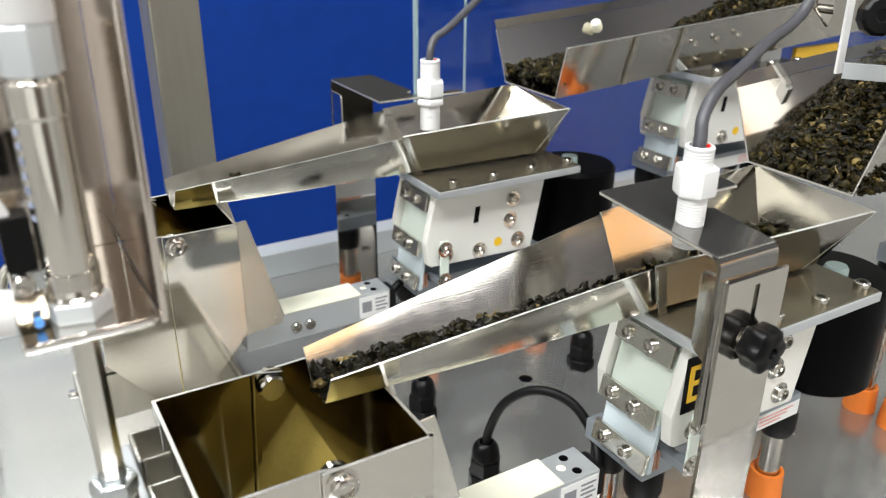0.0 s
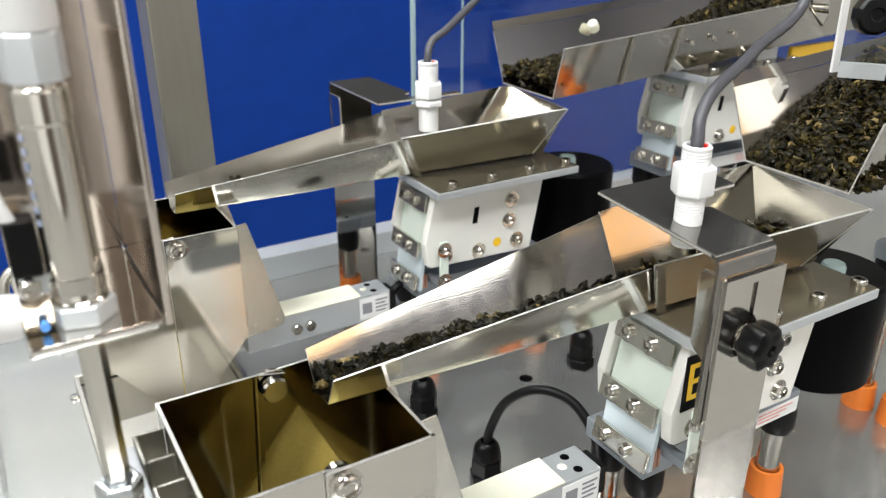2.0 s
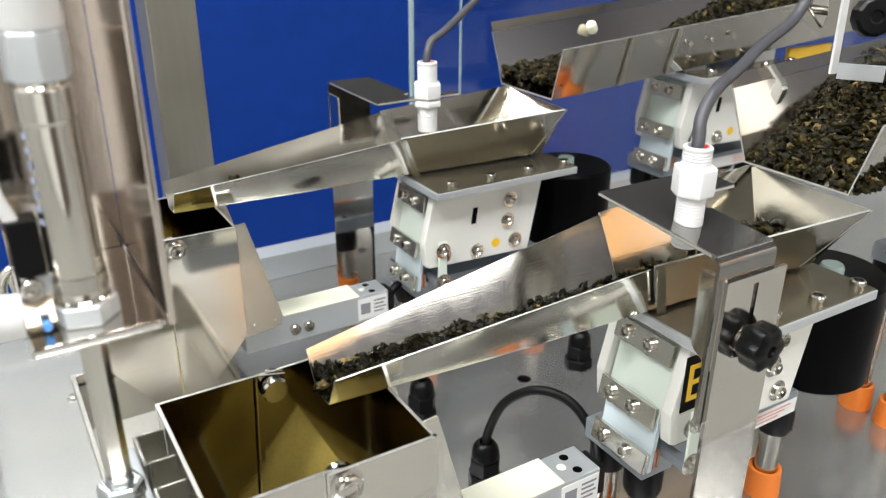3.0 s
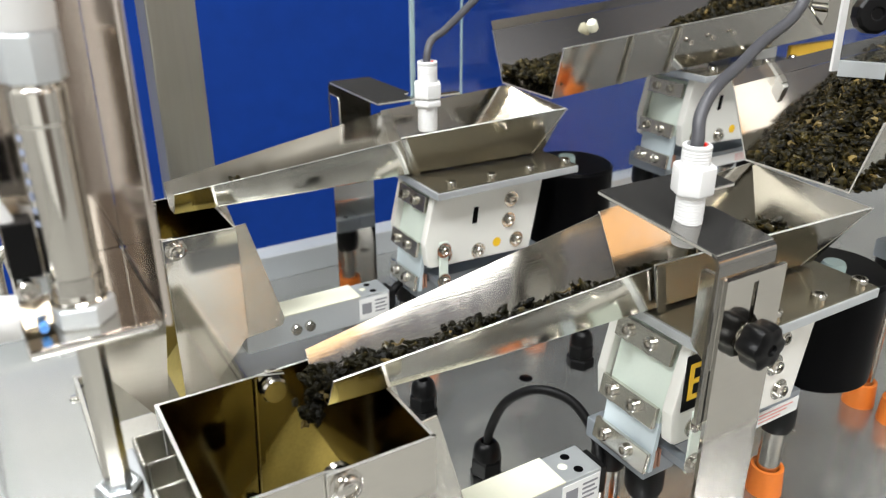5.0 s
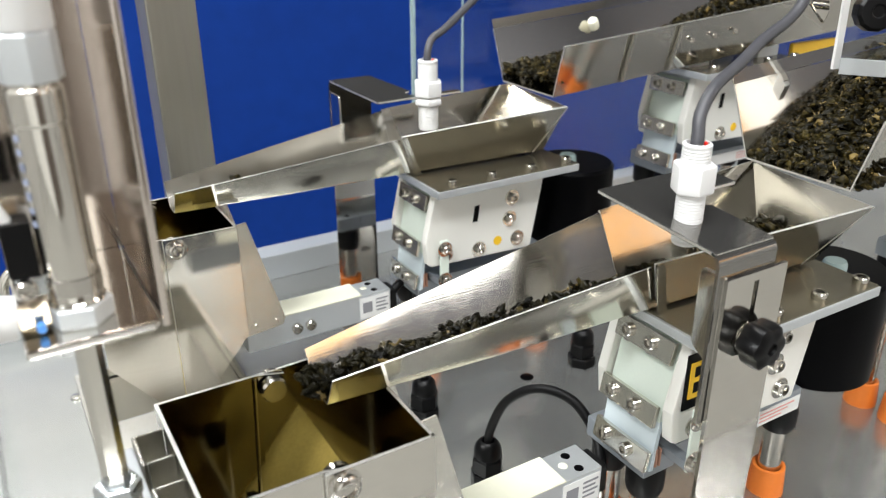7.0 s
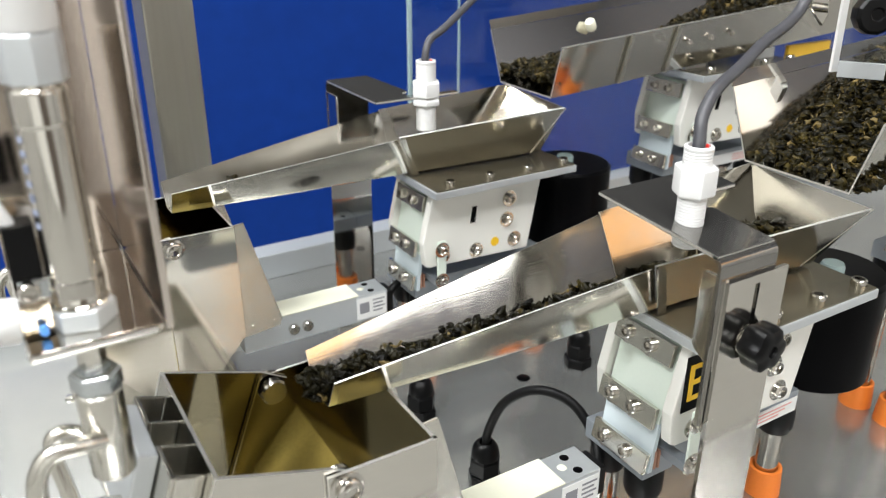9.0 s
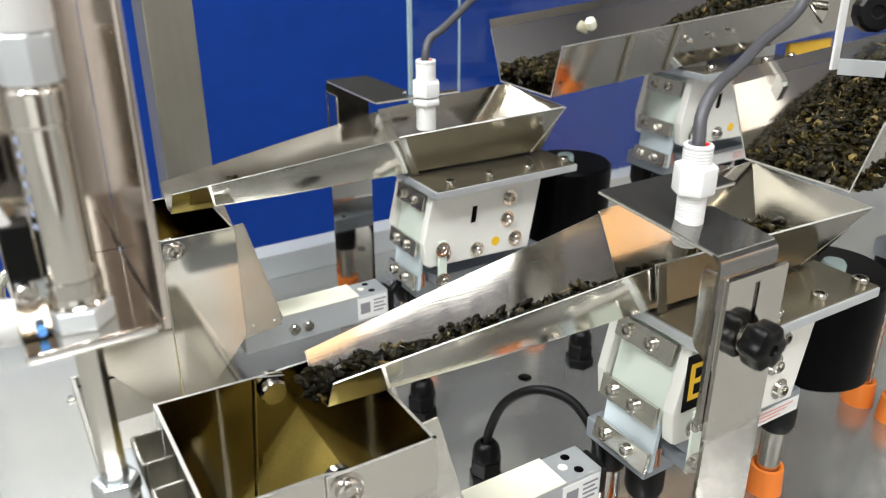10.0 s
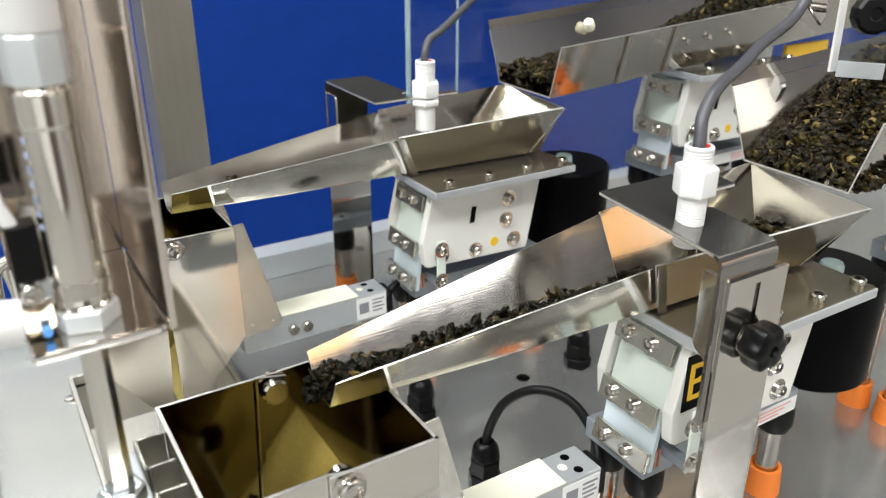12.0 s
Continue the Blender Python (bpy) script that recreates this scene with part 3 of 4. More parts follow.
def weigh_bucket(y):
    """Weigh bucket: fixed half and tilting half on two hinge bolts."""
    t = thing("weigh_bucket", (0.10, y, 0.012), "polished stainless weigh bucket with a tilting half", "weigh bucket", "weigh buckets")
    x0, xm, x1, a, b = 0.0425, 0.0905, 0.1412, y - 0.0440, y + 0.0415
    top, bend, tip = 0.1560, 0.0690, 0.0115
    k = 0.0016
    # fixed half
    prof = [(xm, top), (x1, top), (x1, bend), (xm + 0.002, tip), (xm, tip)]
    bm = B()
    slab(bm, [(x, a, z) for x, z in prof], -k)
    half = part("front_sheet", bm, STEEL, t, "polished front sheet of the fixed half")
    back = [(xm - 0.022, top - 0.002), (x1, top), (x1, bend), (xm + 0.002, tip), (xm - 0.010, tip + 0.004), (xm - 0.026, bend)]
    part("back_sheet", slab(B(), [(x, b, z) for x, z in back], k), STEEL, t, "polished back sheet of the fixed half")
    bm = B()
    slab(bm, [(x1, a, bend), (x1, b, bend), (x1, b, top), (x1, a, top)], -k)
    slab(bm, [(xm + 0.002, a, tip), (xm + 0.002, b, tip), (x1, b, bend), (x1, a, bend)], -k)
    part("end_sheet", bm, STEEL, half, "folded end sheet")
    bm = B()
    rod(bm, (x1 - 0.0004, a - 0.0004, bend), (x1 - 0.0004, a - 0.0004, top), 0.0011, 8)
    part("corner_weld", bm, BRUSHED, half)
    for z0, z1 in ((0.127, 0.1285), (0.118, 0.1195)):
        part("pressed_rib", slab(B(), [(0.098, a - 0.0006, z0 - 0.003), (x1 - 0.002, a - 0.0006, z0 + 0.001), (x1 - 0.002, a - 0.0006, z1 + 0.001), (0.098, a - 0.0006, z1 - 0.003)], 0.0005), BRUSHED, half)
    # tilting half, overlapping the fixed one inside
    pv = (HINGE[0], y, HINGE[1])
    ai, bi = a + 0.0022, b - 0.0022
    prof = [(x0, top), (xm, top), (HINGE[0] + 0.006, top - 0.003), (HINGE[0] + 0.006, HINGE[1] - 0.006), (xm, HINGE[1] - 0.012), (xm - 0.0005, tip), (xm - 0.003, tip), (x0, bend)]
    bm = B()
    slab(bm, [(x, ai, z) for x, z in prof], -k)
    slab(bm, [(x, bi, z) for x, z in prof], k)
    slab(bm, [(x0, ai, top), (x0, bi, top), (x0, bi, bend), (x0, ai, bend)], -k)
    slab(bm, [(x0, ai, bend), (x0, bi, bend), (xm - 0.003, bi, tip), (xm - 0.003, ai, tip)], -k)
    flap = part("tilting_half", bm, STEEL, t, "tilting polished half", pivot=pv)
    part("seam_edge", slab(B(), [(0.0888, bi - 0.0016, 0.1555), (0.0896, bi - 0.0016, 0.1555), (0.0846, bi - 0.0016, 0.050), (0.0838, bi - 0.0016, 0.050)], -0.0008), BOLT, flap, "bright edge of the overlapping sheet")
    # lift channels on its outer wall
    for yc in (y + 0.0155, y - 0.0235):
        bm = B()
        for ya, yb, xa, xb in ((yc - 0.0115, yc - 0.0096, 0.0310, 0.0423), (yc + 0.0096, yc + 0.0115, 0.0310, 0.0423), (yc - 0.0115, yc + 0.0115, 0.0291, 0.0310)):
            box(bm, xa, xb, ya, yb, 0.105, 0.152)
        part("lift_channel", bm, BRUSHED, flap, "folded steel channel", 0.0007)
    bm = box(B(), 0.0205, 0.0285, y - 0.0200, y + 0.0190, 0.118, 0.1525)
    part("lever_block", bm, ALU, flap, "satin lever block", 0.001)
    part("lever_pin", rod(B(), (0.012, y - 0.0105, 0.126), (0.0290, y - 0.0105, 0.126), 0.003, 14), BOLT, flap)
    # hinge bolts
    for yy, s in ((a - 0.0004, -1), (b + 0.0004, 1)):
        lab = "steel hinge bolt with washers"
        bm = lathe(B(), [(0, 0), (0.0075, 0), (0.0075, 0.0014), (0.0058, 0.0018), (0.0058, 0.0048), (0.0046, 0.0056), (0.0036, 0.0056), (0.0032, 0.0040), (0.0012, 0.0036), (0, 0.0036)], (HINGE[0], yy, HINGE[1]), (0, s, 0), 24)
        part("hinge_bolt", bm, BOLT, half, lab)
        bm = lathe(B(), [(0, 0), (0.0068, 0), (0.0068, 0.003), (0.0058, 0.0042), (0, 0.0042)], (HINGE[0] - 0.001, yy - s * 0.0040, HINGE[1]), (0, -s, 0), 24)
        part("hinge_nut", bm, BOLT, half)
    # tea-touched faces: leaf-dust film with bounced light painted on the fixed slope, shade elsewhere
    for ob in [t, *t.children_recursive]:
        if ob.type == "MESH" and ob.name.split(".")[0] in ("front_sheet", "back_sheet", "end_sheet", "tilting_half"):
            ob.data.materials.append(FILMSHADE)
            ob.data.materials.append(FILMLIT)
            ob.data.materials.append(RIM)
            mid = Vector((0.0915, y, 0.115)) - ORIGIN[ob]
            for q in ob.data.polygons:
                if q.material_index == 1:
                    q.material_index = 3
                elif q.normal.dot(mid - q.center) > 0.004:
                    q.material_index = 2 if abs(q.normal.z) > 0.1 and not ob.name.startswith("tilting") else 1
    # gusset down to the load cell
    g = [(x1 + 0.0003, 0.148), (x1 + 0.013, 0.149), (x1 + 0.036, 0.064), (x1 + 0.034, 0.058), (x1 + 0.0003, 0.054)]
    bm = slab(B(), [(x, y - 0.0235, z) for x, z in g], -0.0016)
    slab(bm, [(x, y + 0.0235, z) for x, z in g], 0.0016)
    box(bm, x1 + 0.0003, x1 + 0.0018, y - 0.0218, y + 0.0235, 0.054, 0.148)
    gus = part("gusset", bm, BRUSHED, t, "bent steel gusset bracket", 0.0004, rim=True)
    for x in (0.153, 0.170):
        screw(gus, (x, y - 0.0252, 0.063), (0, -1, 0), 0.0016, 0.0008)
    return t, flap


def load_cell(y):
    t = thing("load_cell", (0.27, y + 0.005, ZT), "aluminium load cell with cream cover and label", "load cell", "load cells")
    a, b = y - 0.0065, y + 0.0185
    body = part("body", box(B(), 0.150, 0.2795, a, b, 0.0290, 0.0540), ALU, t, bevel=0.0008)
    part("cover", box(B(), 0.160, 0.2520, a - 0.0006, b + 0.0006, 0.0541, 0.0552), CREAM, t, "cream silicone cover strip", 0.0006)
    for x, yy in ((0.2665, b - 0.006), (0.2665, a + 0.006), (0.2595, (a + b) / 2)):
        part("bolt_hole", lathe(B(), [(0, 0.0003), (0.0022, 0.0003), (0.0030, 0)], (x, yy, 0.0540), n=14), GLOSSBLACK if yy != (a + b) / 2 else CREAM, body)
    lab = part("rating_label", box(B(), 0.2500, 0.2780, a - 0.0005, a - 0.0001, 0.0315, 0.0515), LABEL, t, "white label with unreadable grey print")
    for i in range(4):
        part("print_bar", box(B(), 0.2650, 0.2765 - 0.002 * (i % 2), a - 0.0008, a - 0.0006, 0.0470 - 0.0035 * i, 0.0484 - 0.0035 * i), INK, lab)
    part("print_bar", box(B(), 0.2525, 0.2615, a - 0.0008, a - 0.0006, 0.0370, 0.0470), INK, lab)
    part("stand_block", box(B(), 0.2560, 0.2790, a + 0.001, b - 0.001, ZT, 0.0289), BRUSHED, t, "steel stand block", 0.001)
    part("cable_seal", box(B(), 0.2797, 0.2870, a + 0.003, b - 0.003, 0.0300, 0.0500), RUBBER, t, bevel=0.001)
    for x in (0.192, 0.204):
        screw(body, (x, a, 0.0405), (0, -1, 0), 0.0046, 0.004)
    return t


def cable_gland(x, y, z=0.0, label="black plastic cable gland on the table"):
    t = thing("cable_gland", (x, y, z), label, "cable gland", "cable glands")
    part("hex_base", lathe(B(), [(0.0000, 0.0000), (0.0129, 0.0000), (0.0129, 0.0082), (0.0120, 0.0096), (0.0000, 0.0096)], (x, y, z), n=6, start=0.4), BLACK, t, bevel=0.0004)
    part("hex_nut", lathe(B(), [(0.0000, 0.0098), (0.0113, 0.0098), (0.0120, 0.0112), (0.0120, 0.0219), (0.0106, 0.0239), (0.0000, 0.0239)], (x, y, z), n=6, start=0.1), BLACK, t, bevel=0.0004)
    part("dome_cap", lathe(B(), [(0.0101, 0.0237), (0.0103, 0.0273), (0.0092, 0.0326), (0.0067, 0.0359), (0.0046, 0.0366), (0.0046, 0.0266)], (x, y, z), n=24), BLACK, t)
    return t


def sensor_bracket(y, s, out, rise, notch, end, shift=0.0, deep=0.021, knob=(0.2955, 0.1780)):
    """Post with slot and star knob, cranked plate with a notch. s: -1 stands on the near side of its chute, 1 on the far side."""
    yp = y + s * out
    t = thing("sensor_bracket", (0.292, yp, ZT), "polished steel sensor bracket with a black star knob", "bracket", "sensor brackets")

    def Z(yy):
        return 0.2185 + rise * abs(yy - yp)

    def q(x, d):
        yy = yp - s * d
        return (x, yy, Z(yy))

    k = 0.0022
    poly = [q(0.2725, 0.003), q(0.3115, 0.003), q(0.3130, notch - 0.004), q(0.3060, notch), q(0.3060, notch + 0.010), q(0.3140, notch + 0.0125), q(0.3490, notch + 0.0125), q(0.3490, end), q(0.2725, end)]
    bm = slab(B(), poly if s < 0 else poly[::-1], k)
    part("sensor_plate", bm, PLATE, t, "dusty dark steel plate", 0.0004, rim=True)
    bm = B()
    r, w = 0.0055, 0.0020
    arc = [math.pi / 2 * i / 6 for i in range(7)]
    edge = [(yp - s * (r - r * math.sin(a)), 0.2207 - r + r * math.cos(a)) for a in arc] + [(yp, 0.130), (yp - s * w, 0.130)]
    edge += [(yp - s * (r - (r - w) * math.sin(a)), 0.2207 - r + (r - w) * math.cos(a)) for a in arc[::-1]]
    ends = [[bm.verts.new((xx, *e)) for e in edge] for xx in (0.2725, 0.3115)]
    for i in range(len(edge)):
        j = (i + 1) % len(edge)
        bm.faces.new((ends[0][i], ends[0][j], ends[1][j], ends[1][i]))
    bm.faces.new(ends[0])
    bm.faces.new(ends[1])
    bmesh.ops.recalc_face_normals(bm, faces=bm.faces)
    part("apron_plate", bm, PLATE, t, "bent-down front of the plate")
    # post
    yo = yp + s * 0.0005
    lo, hi = sorted((yo, yo + s * 0.0022))
    bm = B()
    xa, xb, xs = 0.2730 + shift, 0.3140 + shift, 0.2937 + shift * 0.4
    box(bm, xa, xs, lo, hi, ZT + 0.001, 0.2085)
    box(bm, xs + 0.0033, xb, lo, hi, ZT + 0.001, 0.2085)
    box(bm, xs, xs + 0.0033, lo, hi, 0.2040, 0.2085)
    box(bm, xs, xs + 0.0033, lo, hi, ZT + 0.001, 0.166)
    bmesh.ops.remove_doubles(bm, verts=bm.verts, dist=1e-6)
    post = part("post", bm, STEEL, t, "tall satin steel post with a slot")
    f = [(0.2095, 0), (0.2095, deep - 0.0018), (0.2080, deep), (0.1700, deep), (0.1672, deep - 0.0020), (0.1600, 0)]
    bm = slab(B(), [(xa, yo - s * d, z) for z, d in f], 0.0020 * s)
    part("side_flange", bm, STEEL, post, "rounded side flange", 0.0004, rim=True)
    part("foot_flange", box(B(), xa, xb, *sorted((yo + s * 0.0022, yo + s * 0.03)), ZT, ZT + 0.003), STEEL, post)
    # star knob
    xc, zc = knob
    part("washer", lathe(B(), [(0.003, 0), (0.0085, 0), (0.0085, 0.0013), (0.0078, 0.0017), (0.0078, 0.003), (0.003, 0.003)], (xc, yo + s * 0.0024, zc), (0, s, 0), 24), BOLT, post)
    bm = B()
    n = 42
    rings = []
    for h, sc in ((0.0032, 0.55), (0.0034, 0.86), (0.0050, 0.97), (0.0120, 1.0), (0.0150, 0.93), (0.0165, 0.70), (0.0165, 0.28), (0.0150, 0.24)):
        ring = []
        for i in range(n):
            a = 2 * math.pi * i / n
            r = (0.0112 + 0.0011 * math.cos(6 * a)) * sc if sc > 0.5 else 0.0112 * sc
            ring.append(bm.verts.new((xc + r * math.cos(a), yo + s * h, zc + r * math.sin(a))))
        rings.append(ring)
    for a, b in zip(rings, rings[1:]):
        for i in range(n):
            bm.faces.new((a[i], a[(i + 1) % n], b[(i + 1) % n], b[i]))
    bm.faces.new(rings[-1])
    part("star_knob", bm, BLACK, post, "black plastic star knob")
    return t


def proximity_sensor(x, y, z, curve, label, r=0.0081, nuts=((-0.0028, 0.0100), (-0.0125, -0.0068)), below=0.026, above=0.0265):
    """Threaded white sensor with two nuts, and its cable."""
    t = thing("level_sensor", (x, y, z), label, "sensor", "level sensors")
    prof = [(0, -below), (r * 0.93, -below), (r, -below + 0.001)]
    h = -below + 0.0015
    while h < above - 0.0025:
        prof += [(r, h), (r - 0.00032, h + 0.0005), (r, h + 0.0010)]
        h += 0.0015
    prof += [(r, above - 0.0007), (r * 0.9, above), (r * 0.78, above), (r * 0.76, above - 0.003), (0, above - 0.003)]
    part("threaded_barrel", lathe(B(), prof, (x, y, z), n=28), PLASTIC, t)
    k = r / 0.0081
    for h0, h1 in nuts:
        part("hex_nut", lathe(B(), [(r, h0), (0.0110 * k, h0), (0.0121 * k, h0 + 0.001), (0.0121 * k, h1 - 0.001), (0.0107 * k, h1), (r, h1)], (x, y, z), n=6, start=0.3), PLASTIC, t, bevel=0.0006)
    part("status_light", lathe(B(), [(0.0011, above - 0.003), (0.0011, above - 0.0003), (0, above + 0.0003)], (x + 0.004, y - 0.001, z), n=10), RED, t, "small red indicator")
    part("cable", tube(B(), [(x - 0.001, y, z + above - 0.0045), *curve], 0.0031, 12), CABLE, t, "grey sensor cable")
    return t


def lift_cylinder(y):
    """Air cylinder on its bracket; the rod with clevis goes up and down."""
    t = thing("lift_cylinder", (0.0165, y - 0.0325, 0.2415), "polished air cylinder on a folded steel shelf bracket", "air cylinder", "lift cylinders")
    x, yc = 0.0165, y - 0.0325
    bm = slab(B(), [(-0.0015, y - 0.048, 0.2405), (0.0365, y - 0.048, 0.2405), (0.0385, y - 0.046, 0.2405), (0.0385, y + 0.024, 0.2405), (-0.0015, y + 0.024, 0.2405)], 0.0030)
    part("shelf", bm, STEEL, t, "folded steel shelf", 0.0008, rim=True)
    part("side_sheet", box(B(), 0.0387, 0.0412, y - 0.0478, y + 0.024, 0.2407, 0.47), MIRROR, t, "tall polished side sheet", 0.0008)
    part("back_sheet", box(B(), -0.0015, 0.0385, y + 0.0215, y + 0.024, 0.2437, 0.47), MIRROR, t, "polished back sheet")
    bm = lathe(B(), [(0, 0), (0.0102, 0), (0.0105, 0.0008), (0.0105, 0.0064), (0.0098, 0.0070), (0, 0.0070)], (x, yc, 0.2436), n=6, start=0.05)
    part("hex_head", bm, ALU, t, "satin hexagon cylinder head", 0.0006)
    bm = lathe(B(), [(0.0080, 0.2506), (0.0088, 0.2508), (0.0088, 0.2516), (0.0082, 0.2520), (0.0082, 0.2535), (0.0080, 0.2540), (0.0080, 0.2544), (0.0080, 0.3081), (0.0080, 0.3085), (0.0083, 0.3090), (0.0083, 0.3094), (0.0083, 0.3181), (0.0083, 0.3185), (0.0078, 0.3192), (0.0072, 0.3192), (0.0072, 0.3205)], (x, yc, 0), n=36)
    part("barrel", bm, STEEL, t, "mirror-bright round barrel")
    bm = lathe(B(), [(0.0072, 0.3205), (0.0092, 0.3208), (0.0092, 0.334), (0.0086, 0.335), (0, 0.335)], (x, yc, 0), n=8)
    part("top_cap", bm, ALU, t, "satin octagon top cap", 0.0005)
    part("top_fitting", lathe(B(), [(0, 0.335), (0.0088, 0.335), (0.0092, 0.3358), (0.0092, 0.352), (0.0095, 0.353), (0.0060, 0.354), (0.0060, 0.366), (0, 0.366)], (x, yc, 0), n=18), PLASTIC, t, "white hose fitting")
    band = part("sensor_band", lathe(B(), [(0.0081, 0.2545), (0.0085, 0.2547), (0.0085, 0.2600), (0.0081, 0.2602)], (x, yc, 0), n=30), BOLT, t, "clear clamp band")
    part("reed_switch", box(B(), -0.0010, 0.0080, yc - 0.0020, yc + 0.0075, 0.2620, 0.2795), BLACK, band, "black reed switch", 0.0008)
    part("switch_foot", box(B(), 0.0002, 0.0105, yc - 0.0020, yc + 0.0070, 0.2550, 0.2615), ZINC, band, bevel=0.0005)
    screw(band, (0.0028, yc - 0.0022, 0.2582), (0, -1, 0), 0.0034, 0.003)
    bm = tube(B(), [(0.0012, yc + 0.002, 0.279), (-0.002, yc + 0.002, 0.292), (-0.004, yc + 0.003, 0.330), (-0.003, yc + 0.004, 0.40)], 0.0022)
    part("switch_lead", bm, PLASTIC, band, "pale switch lead")
    el = part("elbow_fitting", rod(B(), (0.0075, yc, 0.2485), (-0.0015, yc - 0.0004, 0.2485), 0.0042, 6), BRASS, t, "nickel elbow fitting")
    part("hose_socket", lathe(B(), [(0, 0), (0.0068, 0), (0.0072, 0.001), (0.0072, 0.012), (0.006, 0.013), (0, 0.013)], (-0.0015, yc, 0.2485), (-1, 0, 0.12), 20), PLASTIC, el, "white hose socket")
    part("release_ring", rod(B(), (0.0045, yc - 0.0075, 0.2462), (0.0045, yc - 0.0045, 0.2462), 0.0014, 14), PIPE, el, "blue release ring")
    # the maker's print up the barrel, unreadable
    for i in range(9):
        a = radians(206)
        z = 0.2780 + 0.0030 * i + 0.0012 * (i % 3)
        o = Vector((x + 0.0081 * math.cos(a), yc + 0.0081 * math.sin(a), z))
        u = Vector((-math.sin(a), math.cos(a), 0))
        part("print_bar", slab(B(), [o - u * 0.0011, o + u * 0.0011, o + u * 0.0011 + Vector((0, 0, 0.0018)), o - u * 0.0011 + Vector((0, 0, 0.0018))], 0.0001), BLUEINK, t)
    # rod, nut and clevis move together
    pv = (x, yc, 0.1785)
    rd = part("piston_rod", lathe(B(), [(0, 0), (0.0042, 0), (0.0045, 0.0006), (0.0043, 0.0625), (0, 0.0625)], (x, yc, 0.1770), n=6, start=0.2), BRUSHED, t, "hexagon piston rod", pivot=pv)
    part("lock_nut", lathe(B(), [(0, 0), (0.0078, 0), (0.0084, 0.0008), (0.0084, 0.0062), (0.0074, 0.0072), (0.0050, 0.0072), (0.0050, 0.009), (0, 0.009)], (x, yc, 0.1690), n=6, start=0.1), ZINC, rd, "zinc-plated lock nut", 0.0004)
    part("rod_end", lathe(B(), [(0, 0), (0.0068, 0), (0.0075, 0.001), (0.0075, 0.0335), (0.0069, 0.0342), (0, 0.0342)], (x, yc, 0.1345), n=28), BRUSHED, rd, "round rod end")
    bm = tube(B(), [(x - 0.002, yc - 0.006, 0.1520), (x - 0.009, yc - 0.008, 0.1538), (x - 0.018, yc - 0.008, 0.1535), (x - 0.0235, yc - 0.008, 0.1465), (x - 0.0250, yc - 0.008, 0.1350), (x - 0.0250, yc - 0.008, 0.1130)], 0.0034, 14)
    part("pull_bow", bm, BRUSHED, rd, "bent round steel bow")
    bm = tube(B(), [(x - 0.003, yc + 0.006, 0.1410), (x - 0.009, yc + 0.016, 0.1430), (x - 0.0155, yc + 0.0175, 0.1435), (x - 0.0175, yc + 0.0170, 0.1370), (x - 0.0160, yc + 0.0150, 0.1250), (x - 0.0140, yc + 0.0130, 0.1080)], 0.0030, 14)
    part("pull_bow", bm, BRUSHED, rd, "bent round steel bow")
    return t, rd


def supply_chute(y):
    """The wide upper trough that feeds a lane's hopper."""
    t = thing("supply_chute", (0.6, y, 0.19), "wide polished stainless supply trough holding tea leaves", "supply chute", "supply chutes")
    secs = []
    for x, dz in ((0.4255, 0.0), (0.497, 0.0045), (0.95, 0.0355)):
        z = 0.2105 + dz
        secs.append((x, [(y + 0.0570, z + 0.0450), (y + 0.0385, z), (y - 0.0360, z), (y - 0.0480, z + 0.0440)]))
    trough("channel", secs, 0.0014, STEEL, t)
    bm = B()
    slab(bm, [(0.4255, y + 0.0570, 0.2555), (0.95, y + 0.0570, 0.291), (0.95, y + 0.0605, 0.299), (0.4255, y + 0.0605, 0.2635)], 0.0013)
    part("rim_flange", bm, STEEL, t)
    for x in (0.4985, 0.555):
        z = 0.2105 + 0.0045 + (x - 0.497) * 0.0684
        bm = slab(B(), [(x, y - 0.0373, z + 0.001), (x + 0.004, y - 0.0373, z + 0.001), (x + 0.004, y - 0.0500, z + 0.0445), (x, y - 0.0500, z + 0.0445)], 0.0016)
        part("joint_strip", bm, BRUSHED, t)
    for i in range(3):
        x = 0.575 + 0.028 * i
        z = 0.215 + (x - 0.497) * 0.0684 + 0.026
        screw(t, (x, y - 0.0455, z), (0, -1, 0.25), 0.0024, 0.002)
    for s in (-1, 1):
        bm = box(B(), 0.592, 0.620, *sorted((y + s * 0.026, y + s * 0.030)), 0.2173, 0.2205)
        part("mounting_foot", bm, ALU, t)
        bm = box(B(), 0.69, 0.72, *sorted((y + s * 0.026, y + s * 0.030)), 0.2173, 0.2275)
        part("mounting_foot", bm, ALU, t)
    return t


